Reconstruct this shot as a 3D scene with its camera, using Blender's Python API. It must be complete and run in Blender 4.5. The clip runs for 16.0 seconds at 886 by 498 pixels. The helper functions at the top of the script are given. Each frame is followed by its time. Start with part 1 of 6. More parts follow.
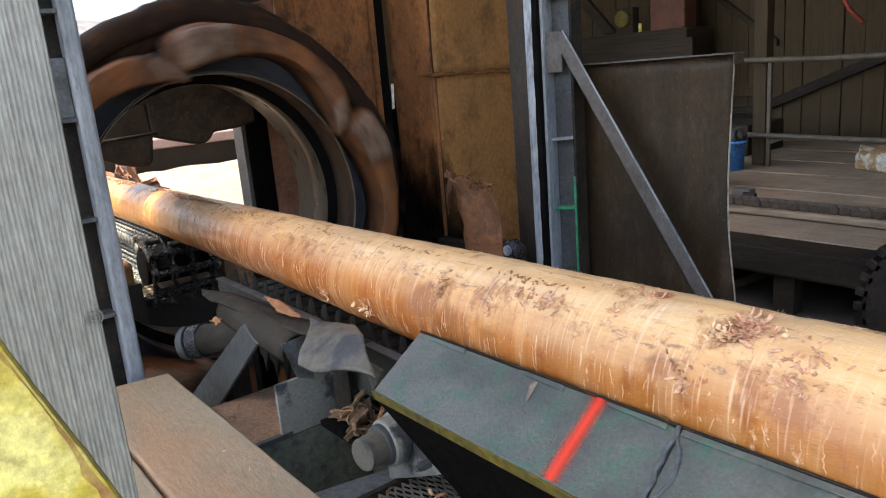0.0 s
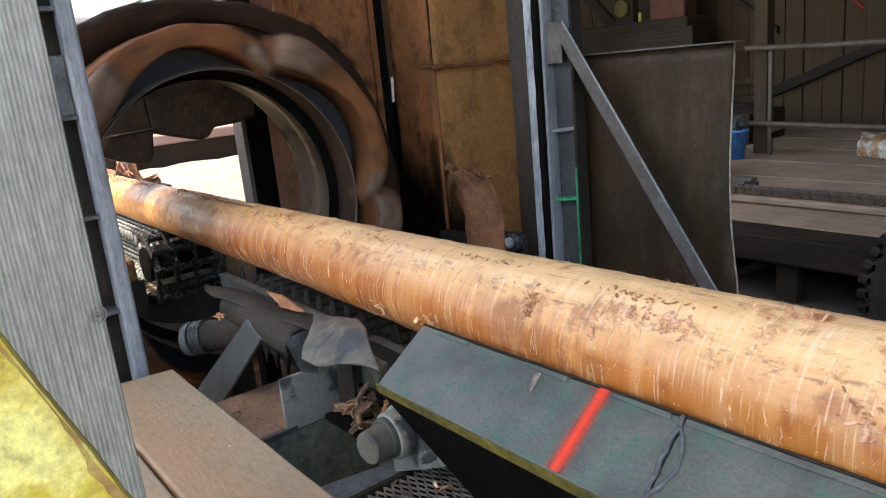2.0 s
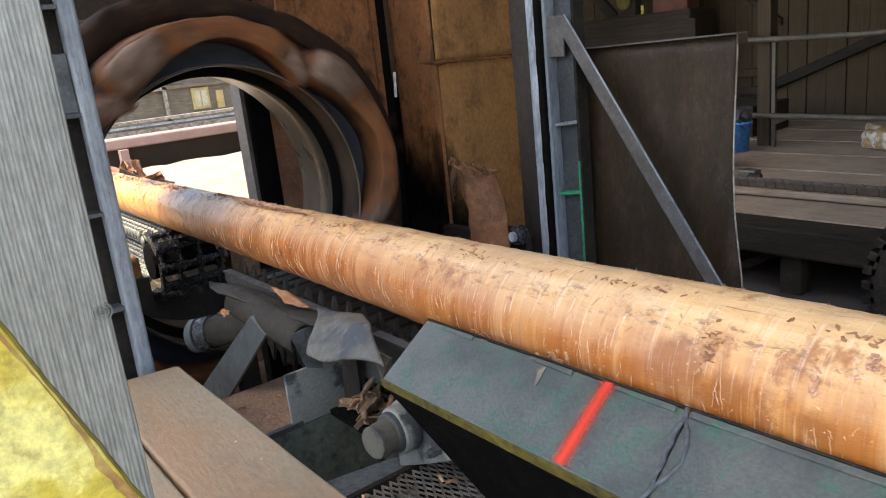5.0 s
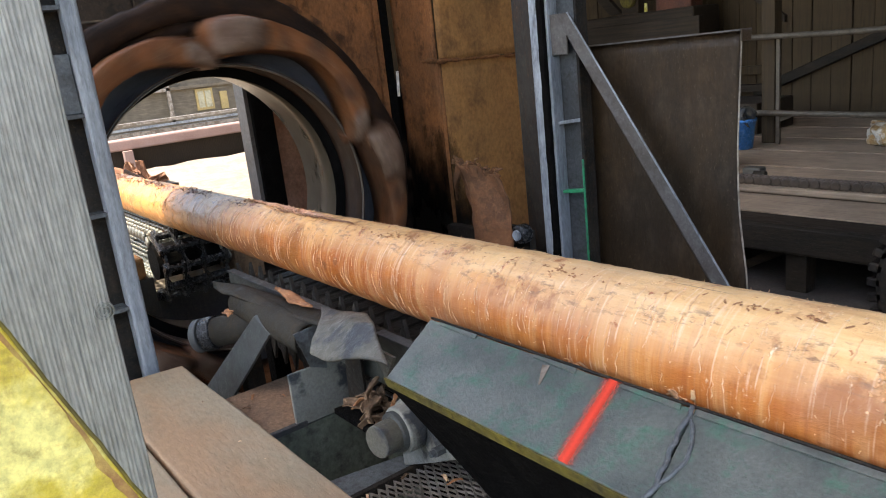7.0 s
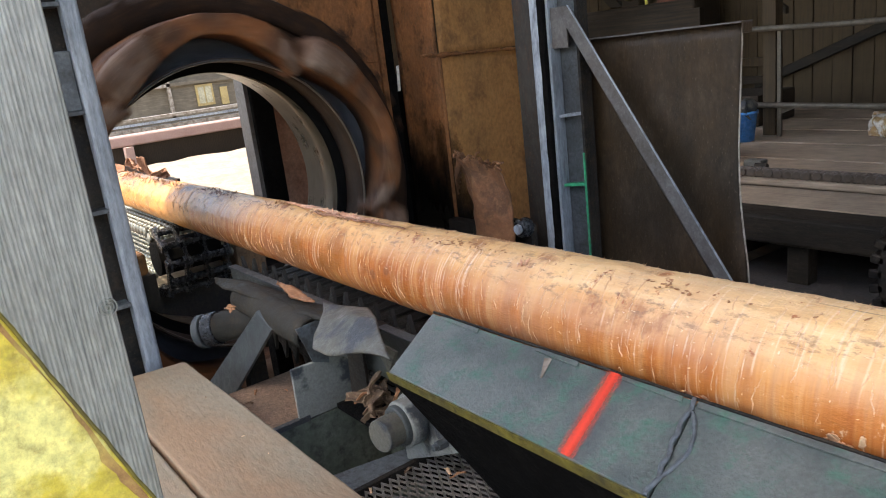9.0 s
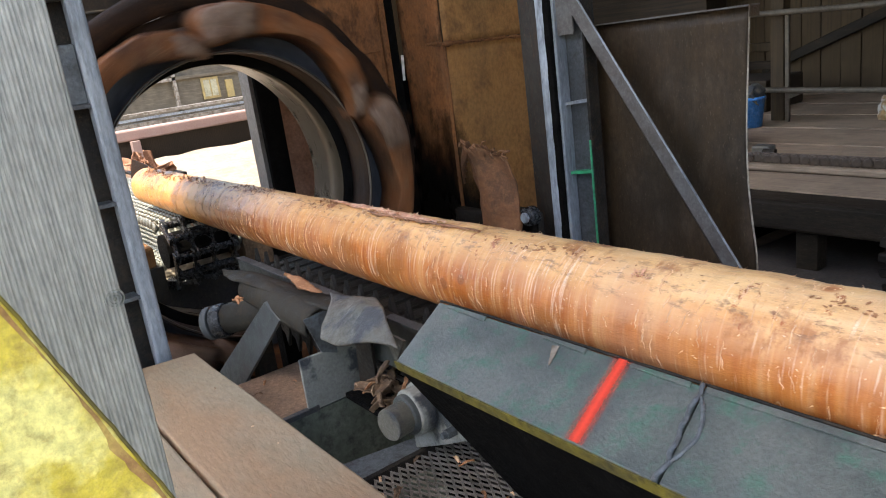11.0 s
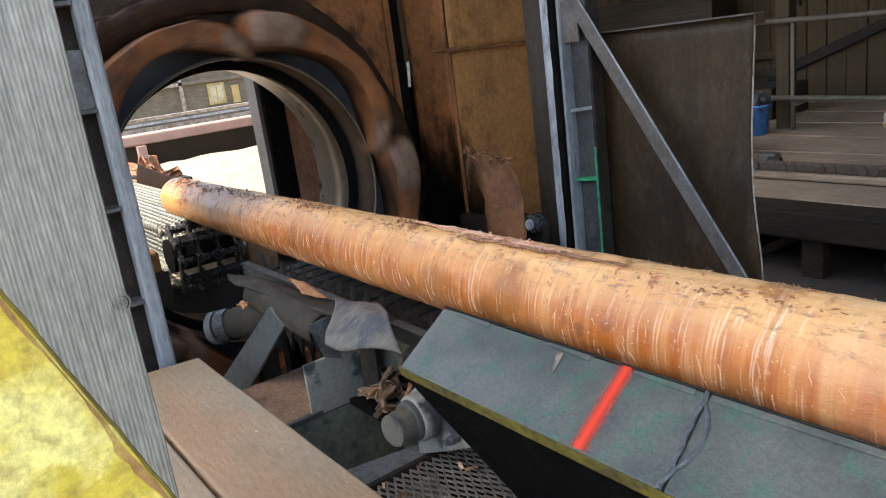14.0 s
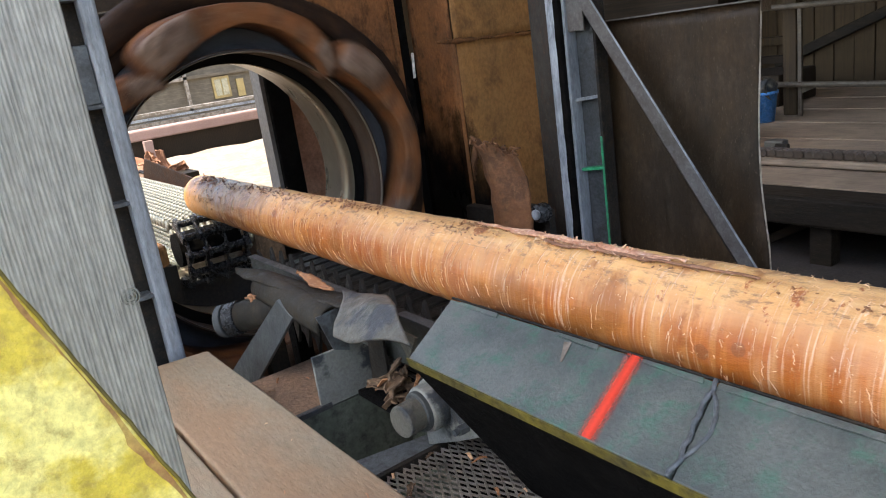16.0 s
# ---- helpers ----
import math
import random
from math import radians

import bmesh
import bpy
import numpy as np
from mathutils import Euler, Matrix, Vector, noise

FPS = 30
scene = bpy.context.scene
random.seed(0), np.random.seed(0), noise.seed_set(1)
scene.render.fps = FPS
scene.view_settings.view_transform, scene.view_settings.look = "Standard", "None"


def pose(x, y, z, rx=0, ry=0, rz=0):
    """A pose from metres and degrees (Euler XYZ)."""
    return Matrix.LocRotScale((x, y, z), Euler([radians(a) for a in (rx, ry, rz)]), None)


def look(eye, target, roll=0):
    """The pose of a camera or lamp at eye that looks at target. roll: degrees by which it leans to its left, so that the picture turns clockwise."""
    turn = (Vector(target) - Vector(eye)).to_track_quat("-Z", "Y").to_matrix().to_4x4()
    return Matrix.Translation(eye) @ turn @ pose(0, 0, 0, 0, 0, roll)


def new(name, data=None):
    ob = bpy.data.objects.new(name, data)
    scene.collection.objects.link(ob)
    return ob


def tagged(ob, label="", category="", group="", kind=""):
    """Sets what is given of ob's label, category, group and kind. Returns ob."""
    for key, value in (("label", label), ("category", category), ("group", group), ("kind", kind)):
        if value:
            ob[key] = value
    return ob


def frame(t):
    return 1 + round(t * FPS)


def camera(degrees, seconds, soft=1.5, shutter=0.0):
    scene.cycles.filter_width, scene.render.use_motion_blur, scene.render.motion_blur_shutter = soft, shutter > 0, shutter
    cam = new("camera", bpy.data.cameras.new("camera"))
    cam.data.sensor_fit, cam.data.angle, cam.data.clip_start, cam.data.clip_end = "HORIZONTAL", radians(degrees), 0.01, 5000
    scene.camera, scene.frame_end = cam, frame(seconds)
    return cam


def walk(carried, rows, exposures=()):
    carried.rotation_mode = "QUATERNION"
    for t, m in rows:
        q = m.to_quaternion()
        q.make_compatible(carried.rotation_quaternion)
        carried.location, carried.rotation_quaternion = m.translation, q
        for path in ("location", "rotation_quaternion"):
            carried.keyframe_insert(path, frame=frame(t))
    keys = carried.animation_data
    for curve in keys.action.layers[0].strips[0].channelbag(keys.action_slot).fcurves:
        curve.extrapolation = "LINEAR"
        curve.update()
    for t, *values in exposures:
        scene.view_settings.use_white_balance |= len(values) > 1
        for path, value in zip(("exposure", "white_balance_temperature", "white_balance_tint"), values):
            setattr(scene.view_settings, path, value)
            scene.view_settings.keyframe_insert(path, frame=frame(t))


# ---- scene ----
cam = camera(62.0, 16.0, soft=1.05, shutter=0.5)
PATH = [
    (0, (-0.005, -1.079, 1.774), (-1.551, 0.095, 1.292), -4.8),
    (0.5, (-0.005, -1.079, 1.774), (-1.552, 0.094, 1.291), -5.0),
    (1, (-0.006, -1.079, 1.774), (-1.551, 0.093, 1.284), -5.2),
    (1.5, (-0.006, -1.078, 1.774), (-1.551, 0.09, 1.277), -5.5),
    (2, (-0.005, -1.079, 1.774), (-1.551, 0.086, 1.274), -5.6),
    (2.5, (-0.004, -1.08, 1.774), (-1.55, 0.087, 1.274), -5.6),
    (3, (-0.005, -1.079, 1.774), (-1.55, 0.086, 1.272), -5.7),
    (3.5, (-0.004, -1.08, 1.774), (-1.549, 0.084, 1.269), -5.7),
    (4, (-0.004, -1.08, 1.774), (-1.55, 0.083, 1.265), -5.8),
    (6.5, (-0.003, -1.078, 1.771), (-1.561, 0.067, 1.259), -6.5),
    (7, (-0.005, -1.076, 1.77), (-1.563, 0.069, 1.258), -6.5),
    (7.5, (-0.005, -1.078, 1.771), (-1.562, 0.067, 1.257), -6.6),
    (8, (-0.005, -1.078, 1.771), (-1.562, 0.064, 1.252), -6.7),
    (8.5, (-0.004, -1.077, 1.768), (-1.563, 0.062, 1.245), -6.9),
    (9, (-0.004, -1.077, 1.77), (-1.562, 0.061, 1.244), -6.9),
    (11.5, (-0.004, -1.075, 1.765), (-1.574, 0.032, 1.209), -8.0),
    (12, (-0.003, -1.077, 1.767), (-1.577, 0.023, 1.205), -8.1),
    (12.5, (-0.003, -1.076, 1.765), (-1.578, 0.024, 1.208), -7.8),
    (13, (-0.003, -1.077, 1.765), (-1.578, 0.029, 1.22), -7.4),
    (13.5, (-0.003, -1.077, 1.765), (-1.578, 0.033, 1.229), -7.3),
    (14, (-0.003, -1.077, 1.766), (-1.579, 0.034, 1.235), -7.5),
    (14.5, (-0.002, -1.077, 1.766), (-1.581, 0.029, 1.232), -7.6),
    (15, (-0.003, -1.077, 1.766), (-1.585, 0.021, 1.224), -7.7),
    (15.5, (-0.002, -1.078, 1.766), (-1.586, 0.016, 1.221), -7.9),
    (16, (-0.002, -1.078, 1.766), (-1.585, 0.012, 1.215), -8.3),
]
walk(cam, [(t, look(eye, aim, roll)) for t, eye, aim, roll in PATH], exposures=[(0.0, 2.31, 7130, 10), (16.0, 2.35, 7130, 10)])

# ---- world, sun, exposure ----
world = bpy.data.worlds.new("sky")
scene.world = world
world.use_nodes = True
wn = world.node_tree
sky = wn.nodes.new("ShaderNodeTexSky")
sky.sky_type = "NISHITA"
sky.sun_disc = False
sky.sun_elevation = radians(67.5)
sky.sun_rotation = radians(175)
sky.air_density = 1.0
sky.dust_density = 2.5
wn.links.new(sky.outputs[0], wn.nodes["Background"].inputs[0])
wn.nodes["Background"].inputs[1].default_value = 0.15
sun = new("sun", bpy.data.lights.new("sun", "SUN"))
sun.data.energy = 1.7
sun.data.angle = radians(0.8)
sun.data.color = (1.0, 0.93, 0.82)
sun.matrix_world = look((0.3, -3.3, 8.0), (0.0, 0.0, 0.0))

# ---- small tools ----
TAU = 2 * math.pi


def put(name, bm, mat, parent=None, label="", smooth=False, loc=(0, 0, 0)):
    """One mesh object from a bmesh in world coordinates, its origin at loc."""
    me = bpy.data.meshes.new(name)
    bmesh.ops.recalc_face_normals(bm, faces=bm.faces)
    bm.to_mesh(me)
    bm.free()
    me.transform(Matrix.Translation(-Vector(loc)))
    for m in (mat if isinstance(mat, (list, tuple)) else [mat]):
        me.materials.append(m)
    if smooth:
        me.polygons.foreach_set("use_smooth", [True] * len(me.polygons))
    ob = new(name, me)
    if parent:
        ob.parent = parent
        base = parent.get("at") or (0, 0, 0)
        ob.location = Vector(loc) - Vector(base)
    else:
        ob.location = loc
    ob["at"] = [float(v) for v in loc]
    if label:
        ob["label"] = label
    return ob


def part(name, bm, mat, parent, label="", smooth=False):
    """A part under a thing, or under a part; the bmesh is in world coordinates."""
    return put(name, bm, mat, parent, label, smooth, loc=tuple(parent["at"]))


def thing(name, loc, label, category, group="", kind=""):
    ob = new(name)
    ob.empty_display_size = 0.05
    ob.location = loc
    ob["at"] = [float(v) for v in loc]
    return tagged(ob, label, category, group, kind)


def solo(name, bm, mat, loc, label, category, group="", kind="", smooth=False):
    return tagged(put(name, bm, mat, None, "", smooth, loc), label, category, group, kind)


def box(x0, x1, y0, y1, z0, z1, bevel=0.0, bm=None, seg=2):
    out = bm or bmesh.new()
    one = bmesh.new()
    bmesh.ops.create_cube(one, size=1.0)
    for v in one.verts:
        v.co = Vector((x0 + (v.co.x + 0.5) * (x1 - x0), y0 + (v.co.y + 0.5) * (y1 - y0), z0 + (v.co.z + 0.5) * (z1 - z0)))
    if bevel:
        bmesh.ops.bevel(one, geom=one.edges[:], offset=bevel, segments=seg, affect="EDGES", profile=0.5)
    return merge(out, one)


def merge(bm, one, m=None):
    """Adds the bmesh one to bm."""
    if m is not None:
        one.transform(m)
    me = bpy.data.meshes.new("tmp")
    one.to_mesh(me)
    one.free()
    bm.from_mesh(me)
    bpy.data.meshes.remove(me)
    return bm


def prism(pts, depth, bevel=0.0, bm=None):
    """A plate: the corners (3D, in one plane) pushed along the vector depth."""
    out = bm or bmesh.new()
    one = bmesh.new()
    vs = [one.verts.new(p) for p in pts]
    f = one.faces.new(vs)
    r = bmesh.ops.extrude_face_region(one, geom=[f])
    bmesh.ops.translate(one, verts=[g for g in r["geom"] if isinstance(g, bmesh.types.BMVert)], vec=depth)
    bmesh.ops.recalc_face_normals(one, faces=one.faces)
    if bevel:
        bmesh.ops.bevel(one, geom=one.edges[:], offset=bevel, segments=2, affect="EDGES", profile=0.5)
    return merge(out, one)


def rod(a, b, r, r2=None, n=20, bm=None, bevel=0.0):
    out = bm or bmesh.new()
    a, b = Vector(a), Vector(b)
    one = bmesh.new()
    bmesh.ops.create_cone(one, cap_ends=True, segments=n, radius1=r, radius2=r if r2 is None else r2, depth=(b - a).length)
    if bevel:
        rim = [e for e in one.edges if abs(e.verts[0].co.z - e.verts[1].co.z) < 1e-6]
        bmesh.ops.bevel(one, geom=rim, offset=bevel, segments=2, affect="EDGES", profile=0.5)
    m = Matrix.Translation((a + b) / 2) @ (b - a).to_track_quat("Z", "Y").to_matrix().to_4x4()
    return merge(out, one, m)


def lathe(profile, centre, n=96, bm=None, closed=True):
    """Turns (x, r) pairs about the X axis through centre."""
    out = bm or bmesh.new()
    rings = []
    for x, r in profile:
        rings.append([out.verts.new((centre[0] + x, centre[1] + r * math.cos(TAU * i / n), centre[2] + r * math.sin(TAU * i / n))) for i in range(n)])
    pairs = list(zip(rings, rings[1:])) + ([(rings[-1], rings[0])] if closed else [])
    for a, b in pairs:
        for i in range(n):
            out.faces.new((a[i], a[(i + 1) % n], b[(i + 1) % n], b[i]))
    return out


def tube(points, r, n=10, bm=None):
    """A bent round bar through points."""
    out = bm or bmesh.new()
    pts = [Vector(p) for p in points]
    rings = []
    for i, p in enumerate(pts):
        d = (pts[min(i + 1, len(pts) - 1)] - pts[max(i - 1, 0)]).normalized()
        m = d.to_track_quat("Z", "Y").to_matrix()
        rings.append([out.verts.new(p + m @ Vector((r * math.cos(TAU * k / n), r * math.sin(TAU * k / n), 0))) for k in range(n)])
    for a, b in zip(rings, rings[1:]):
        for k in range(n):
            out.faces.new((a[k], a[(k + 1) % n], b[(k + 1) % n], b[k]))
    out.faces.new(rings[0])
    out.faces.new(rings[-1])
    return out


def dent(bm, amount, scale, seed=0.0, axes=(1, 1, 1)):
    for v in bm.verts:
        n = noise.noise_vector(v.co * scale + Vector((seed, seed * 1.7, -seed)))
        v.co += Vector((n.x * axes[0], n.y * axes[1], n.z * axes[2])) * amount
    return bm


def sheet(fn, nu, nv, thick, bm=None):
    """A curved plate: fn(u, v) -> point and thickness along its normal."""
    out = bm or bmesh.new()
    P = [[Vector(fn(i / nu, j / nv)) for j in range(nv + 1)] for i in range(nu + 1)]
    top, low = [], []
    for i in range(nu + 1):
        for j in range(nv + 1):
            du = P[min(i + 1, nu)][j] - P[max(i - 1, 0)][j]
            dv = P[i][min(j + 1, nv)] - P[i][max(j - 1, 0)]
            n = du.cross(dv).normalized() * thick
            top.append(out.verts.new(P[i][j]))
            low.append(out.verts.new(P[i][j] - n))
    w = nv + 1
    for i in range(nu):
        for j in range(nv):
            a, b, c, d = i * w + j, (i + 1) * w + j, (i + 1) * w + j + 1, i * w + j + 1
            out.faces.new((top[a], top[b], top[c], top[d]))
            out.faces.new((low[d], low[c], low[b], low[a]))
    for i in range(nu):
        for j0 in (0, nv):
            a, b = i * w + j0, (i + 1) * w + j0
            out.faces.new((top[a], top[b], low[b], low[a]))
    for j in range(nv):
        for i0 in (0, nu):
            a, b = i0 * w + j, i0 * w + j + 1
            out.faces.new((top[a], top[b], low[b], low[a]))
    return out


# ---- materials ----
def mat_base(name):
    m = bpy.data.materials.new(name)
    m.use_nodes = True
    nt = m.node_tree
    bsdf = nt.nodes["Principled BSDF"]

    def node(kind, **kw):
        nd = nt.nodes.new(kind)
        for k, v in kw.items():
            nd.inputs[k].default_value = v
        return nd

    def link(a, b):
        nt.links.new(a, b)

    return m, nt, bsdf, node, link


def coords(node, link, scale=(1, 1, 1)):
    tc = node("ShaderNodeTexCoord")
    mp = node("ShaderNodeMapping")
    mp.inputs["Scale"].default_value = scale
    link(tc.outputs["Object"], mp.inputs["Vector"])
    return mp.outputs["Vector"]


def ramp(node, link, fac, stops):
    r = node("ShaderNodeValToRGB")
    while len(r.color_ramp.elements) < len(stops):
        r.color_ramp.elements.new(0.5)
    for e, (p, c) in zip(r.color_ramp.elements, stops):
        e.position = p
        e.color = (*c, 1) if len(c) == 3 else c
    link(fac, r.inputs[0])
    return r.outputs[0]


def mixc(node, link, fac, a, b, mode="MIX"):
    mx = node("ShaderNodeMix")
    mx.data_type = "RGBA"
    mx.blend_type = mode
    if isinstance(fac, (int, float)):
        mx.inputs[0].default_value = fac
    else:
        link(fac, mx.inputs[0])
    for s, v in ((6, a), (7, b)):
        if isinstance(v, tuple):
            mx.inputs[s].default_value = (*v, 1)
        else:
            link(v, mx.inputs[s])
    return mx.outputs[2]


def g(v):
    return (v, v, v)


def worn(name, main, second, third, rough=0.7, metal=0.0, big=3.0, fine=60.0, bump=0.25, cut=(0.42, 0.6), stretch=(1, 1, 1), speck=0.5, rvar=0.2, spec=0.4, grit=0.4, con=0.6):
    """Painted, rusty or dusty surfaces: broad patches of two colours, fine flecks of a third, uneven gloss and relief."""
    m, nt, bsdf, node, link = mat_base(name)
    vec = coords(node, link, stretch)
    n1 = node("ShaderNodeTexNoise", Scale=big, Detail=8.0, Roughness=0.62)
    n2 = node("ShaderNodeTexNoise", Scale=fine, Detail=6.0, Roughness=0.7)
    n3 = node("ShaderNodeTexNoise", Scale=big * 4.3, Detail=7.0, Roughness=0.7)
    for n in (n1, n2, n3):
        link(vec, n.inputs["Vector"])
    f1 = ramp(node, link, n1.outputs[0], [(cut[0], g(0)), (cut[1], g(1))])
    f3 = ramp(node, link, n3.outputs[0], [(0.5, g(0)), (0.68, g(1))])
    c = mixc(node, link, f1, main, second)
    s = node("ShaderNodeMath")
    s.operation = "MULTIPLY"
    s.inputs[1].default_value = speck
    link(f3, s.inputs[0])
    c = mixc(node, link, s.outputs[0], c, third)
    f2 = ramp(node, link, n2.outputs[0], [(0.36, g(1 - 0.4 * con)), (0.64, g(1 + 0.34 * con))])
    c = mixc(node, link, 1.0, c, f2, "MULTIPLY")
    n4 = node("ShaderNodeTexNoise", Scale=fine * 2.6, Detail=3.0, Roughness=0.6)
    link(vec, n4.inputs["Vector"])
    f4 = ramp(node, link, n4.outputs[0], [(0.63, g(0)), (0.69, g(grit))])
    c = mixc(node, link, f4, c, tuple(min(0.8, 2.2 * v) for v in third))
    link(c, bsdf.inputs["Base Color"])
    bsdf.inputs["Specular IOR Level"].default_value = spec
    rr = ramp(node, link, n3.outputs[0], [(0.3, g(max(0.05, rough - rvar))), (0.7, g(min(1.0, rough + rvar)))])
    link(rr, bsdf.inputs["Roughness"])
    bsdf.inputs["Metallic"].default_value = metal
    ad = node("ShaderNodeMath")
    ad.operation = "ADD"
    link(n2.outputs[0], ad.inputs[0])
    link(n3.outputs[0], ad.inputs[1])
    bp = node("ShaderNodeBump", Strength=min(1.0, bump * 1.6), Distance=0.004)
    link(ad.outputs[0], bp.inputs["Height"])
    link(bp.outputs[0], bsdf.inputs["Normal"])
    return m


def timber(name, light, dark, axis=2, fine=90.0, rough=0.85, bump=0.6, ring=14.0, wavy=0.42, ripple=0.0, twist=7.0, along=0.045):
    """Sawn wood with grain along one axis."""
    m, nt, bsdf, node, link = mat_base(name)
    st = [1.0, 1.0, 1.0]
    st[axis] = along
    vec = coords(node, link, tuple(st))
    w = node("ShaderNodeTexWave", Scale=ring, Distortion=twist, Detail=3.0)
    w.inputs["Detail Scale"].default_value = 1.6
    w.bands_direction = "Y" if axis != 1 else "X"
    n1 = node("ShaderNodeTexNoise", Scale=fine, Detail=6.0, Roughness=0.65)
    n2 = node("ShaderNodeTexNoise", Scale=3.0, Detail=5.0, Roughness=0.6)
    for n in (w, n1):
        link(vec, n.inputs["Vector"])
    link(coords(node, link), n2.inputs["Vector"])
    ad = node("ShaderNodeMath")
    ad.operation = "MULTIPLY_ADD"
    ad.inputs[1].default_value = wavy
    link(w.outputs["Fac"], ad.inputs[0])
    link(n1.outputs[0], ad.inputs[2])
    c = ramp(node, link, ad.outputs[0], [(0.35, dark), (0.62, tuple(0.5 * (a + b) for a, b in zip(light, dark))), (0.95, light)])
    f = ramp(node, link, n2.outputs[0], [(0.3, g(0.7)), (0.7, g(1.15))])
    c = mixc(node, link, 1.0, c, f, "MULTIPLY")
    if ripple:
        n3 = node("ShaderNodeTexNoise", Scale=150.0, Detail=5.0, Roughness=0.7)
        link(coords(node, link, (1.0, 1.0, 0.3)), n3.inputs["Vector"])
        c = mixc(node, link, 1.0, c, ramp(node, link, n3.outputs[0], [(0.38, g(1 - ripple)), (0.60, g(1 + ripple * 0.6))]), "MULTIPLY")
        bsdf.inputs["Specular IOR Level"].default_value = 0.2
    link(c, bsdf.inputs["Base Color"])
    bsdf.inputs["Roughness"].default_value = rough
    bp = node("ShaderNodeBump", Strength=bump, Distance=0.003)
    link(ad.outputs[0], bp.inputs["Height"])
    link(bp.outputs[0], bsdf.inputs["Normal"])
    return m


def plain(name, col, rough=0.6, metal=0.0):
    return worn(name, col, tuple(0.75 * c for c in col), tuple(1.2 * c for c in col), rough, metal, speck=0.4)


# brown stains on the trunk: place on it and size
STAINS = [((-1.36, -0.125, 0.035), 0.055), ((-1.26, -0.129, 0.015), 0.05), ((-1.12, -0.13, 0.01), 0.035), ((-0.70, -0.115, 0.06), 0.028), ((-3.07, -0.115, 0.05), 0.075), ((-3.13, -0.12, -0.02), 0.07), ((-3.34, -0.115, 0.0), 0.08), ((-3.46, -0.11, -0.03), 0.06), ((-2.52, -0.125, -0.02), 0.05), ((-4.15, -0.10, 0.02), 0.05)]


def log_skin():
    """Peeled log: tan and orange sapwood, pale knife scratches round it, brown stains, dark bark specks along the upper side."""
    m, nt, bsdf, node, link = mat_base("peeled_log")
    vec = coords(node, link)

    def field(scale, detail, rough, size=1.0):
        n = node("ShaderNodeTexNoise", Scale=size, Detail=detail, Roughness=rough)
        link(coords(node, link, scale), n.inputs["Vector"])
        return n.outputs[0]

    def times(a, b):
        mt = node("ShaderNodeMath")
        mt.operation = "MULTIPLY"
        link(a, mt.inputs[0])
        link(b, mt.inputs[1])
        return mt.outputs[0]

    broad = field((2.0, 3.0, 3.0), 7.0, 0.6)
    bands = field((26, 1.6, 1.6), 6.0, 0.7)
    thin = field((190, 7, 7), 2.0, 0.5)
    thin2 = field((120, 6, 6), 3.0, 0.6)
    gate = field((7, 7, 7), 4.0, 0.6)
    along = field((3.0, 34, 34), 7.0, 0.7)
    blot = field((9.0, 7, 7), 8.0, 0.7)
    specks = field((26, 60, 60), 5.0, 0.75)
    wob = field((6, 9, 9), 5.0, 0.6)
    c = ramp(node, link, broad, [(0.32, (0.38, 0.105, 0.021)), (0.48, (0.56, 0.195, 0.046)), (0.66, (0.72, 0.33, 0.103))])
    c = mixc(node, link, ramp(node, link, bands, [(0.38, g(0.7)), (0.52, g(0.0))]), c, (0.36, 0.10, 0.022))
    c = mixc(node, link, ramp(node, link, bands, [(0.52, g(0.0)), (0.66, g(0.5))]), c, (0.78, 0.46, 0.21))
    belts = field((17, 0.9, 0.9), 5.0, 0.65)
    c = mixc(node, link, ramp(node, link, belts, [(0.38, g(0.75)), (0.50, g(0.0))]), c, (0.44, 0.135, 0.024))
    c = mixc(node, link, ramp(node, link, belts, [(0.50, g(0.0)), (0.62, g(0.7))]), c, (0.66, 0.37, 0.19))
    xyz = node("ShaderNodeSeparateXYZ")
    link(vec, xyz.inputs[0])
    butt = node("ShaderNodeMapRange")
    butt.inputs["From Min"].default_value = -1.25
    butt.inputs["From Max"].default_value = -0.75
    butt.inputs["To Max"].default_value = 0.5
    link(xyz.outputs[0], butt.inputs["Value"])
    c = mixc(node, link, butt.outputs["Result"], c, ramp(node, link, broad, [(0.32, (0.40, 0.165, 0.034)), (0.5, (0.54, 0.262, 0.068)), (0.68, (0.66, 0.37, 0.125))]))
    c = mixc(node, link, 1.0, c, (0.85, 0.80, 0.68), "MULTIPLY")
    # upper side paler: daylight from above put into the colour by height
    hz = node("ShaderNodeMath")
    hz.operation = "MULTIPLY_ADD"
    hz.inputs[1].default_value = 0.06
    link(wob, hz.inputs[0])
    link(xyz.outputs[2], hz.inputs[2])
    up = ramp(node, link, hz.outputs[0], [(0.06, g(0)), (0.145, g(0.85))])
    sunlit = ramp(node, link, along, [(0.3, (0.86, 0.62, 0.34)), (0.52, (0.78, 0.50, 0.235)), (0.70, (0.64, 0.36, 0.15))])
    c = mixc(node, link, up, c, sunlit)
    wet = node("ShaderNodeMapRange")
    wet.inputs["From Min"].default_value = -1.9
    wet.inputs["From Max"].default_value = -3.2
    wet.inputs["To Max"].default_value = 0.7
    link(xyz.outputs[0], wet.inputs["Value"])
    c = mixc(node, link, wet.outputs["Result"], c, mixc(node, link, 1.0, c, (1.0, 0.86, 0.60), "MULTIPLY"))
    # brown stains
    c = mixc(node, link, ramp(node, link, blot, [(0.55, g(0)), (0.63, g(0.7))]), c, (0.27, 0.075, 0.014))
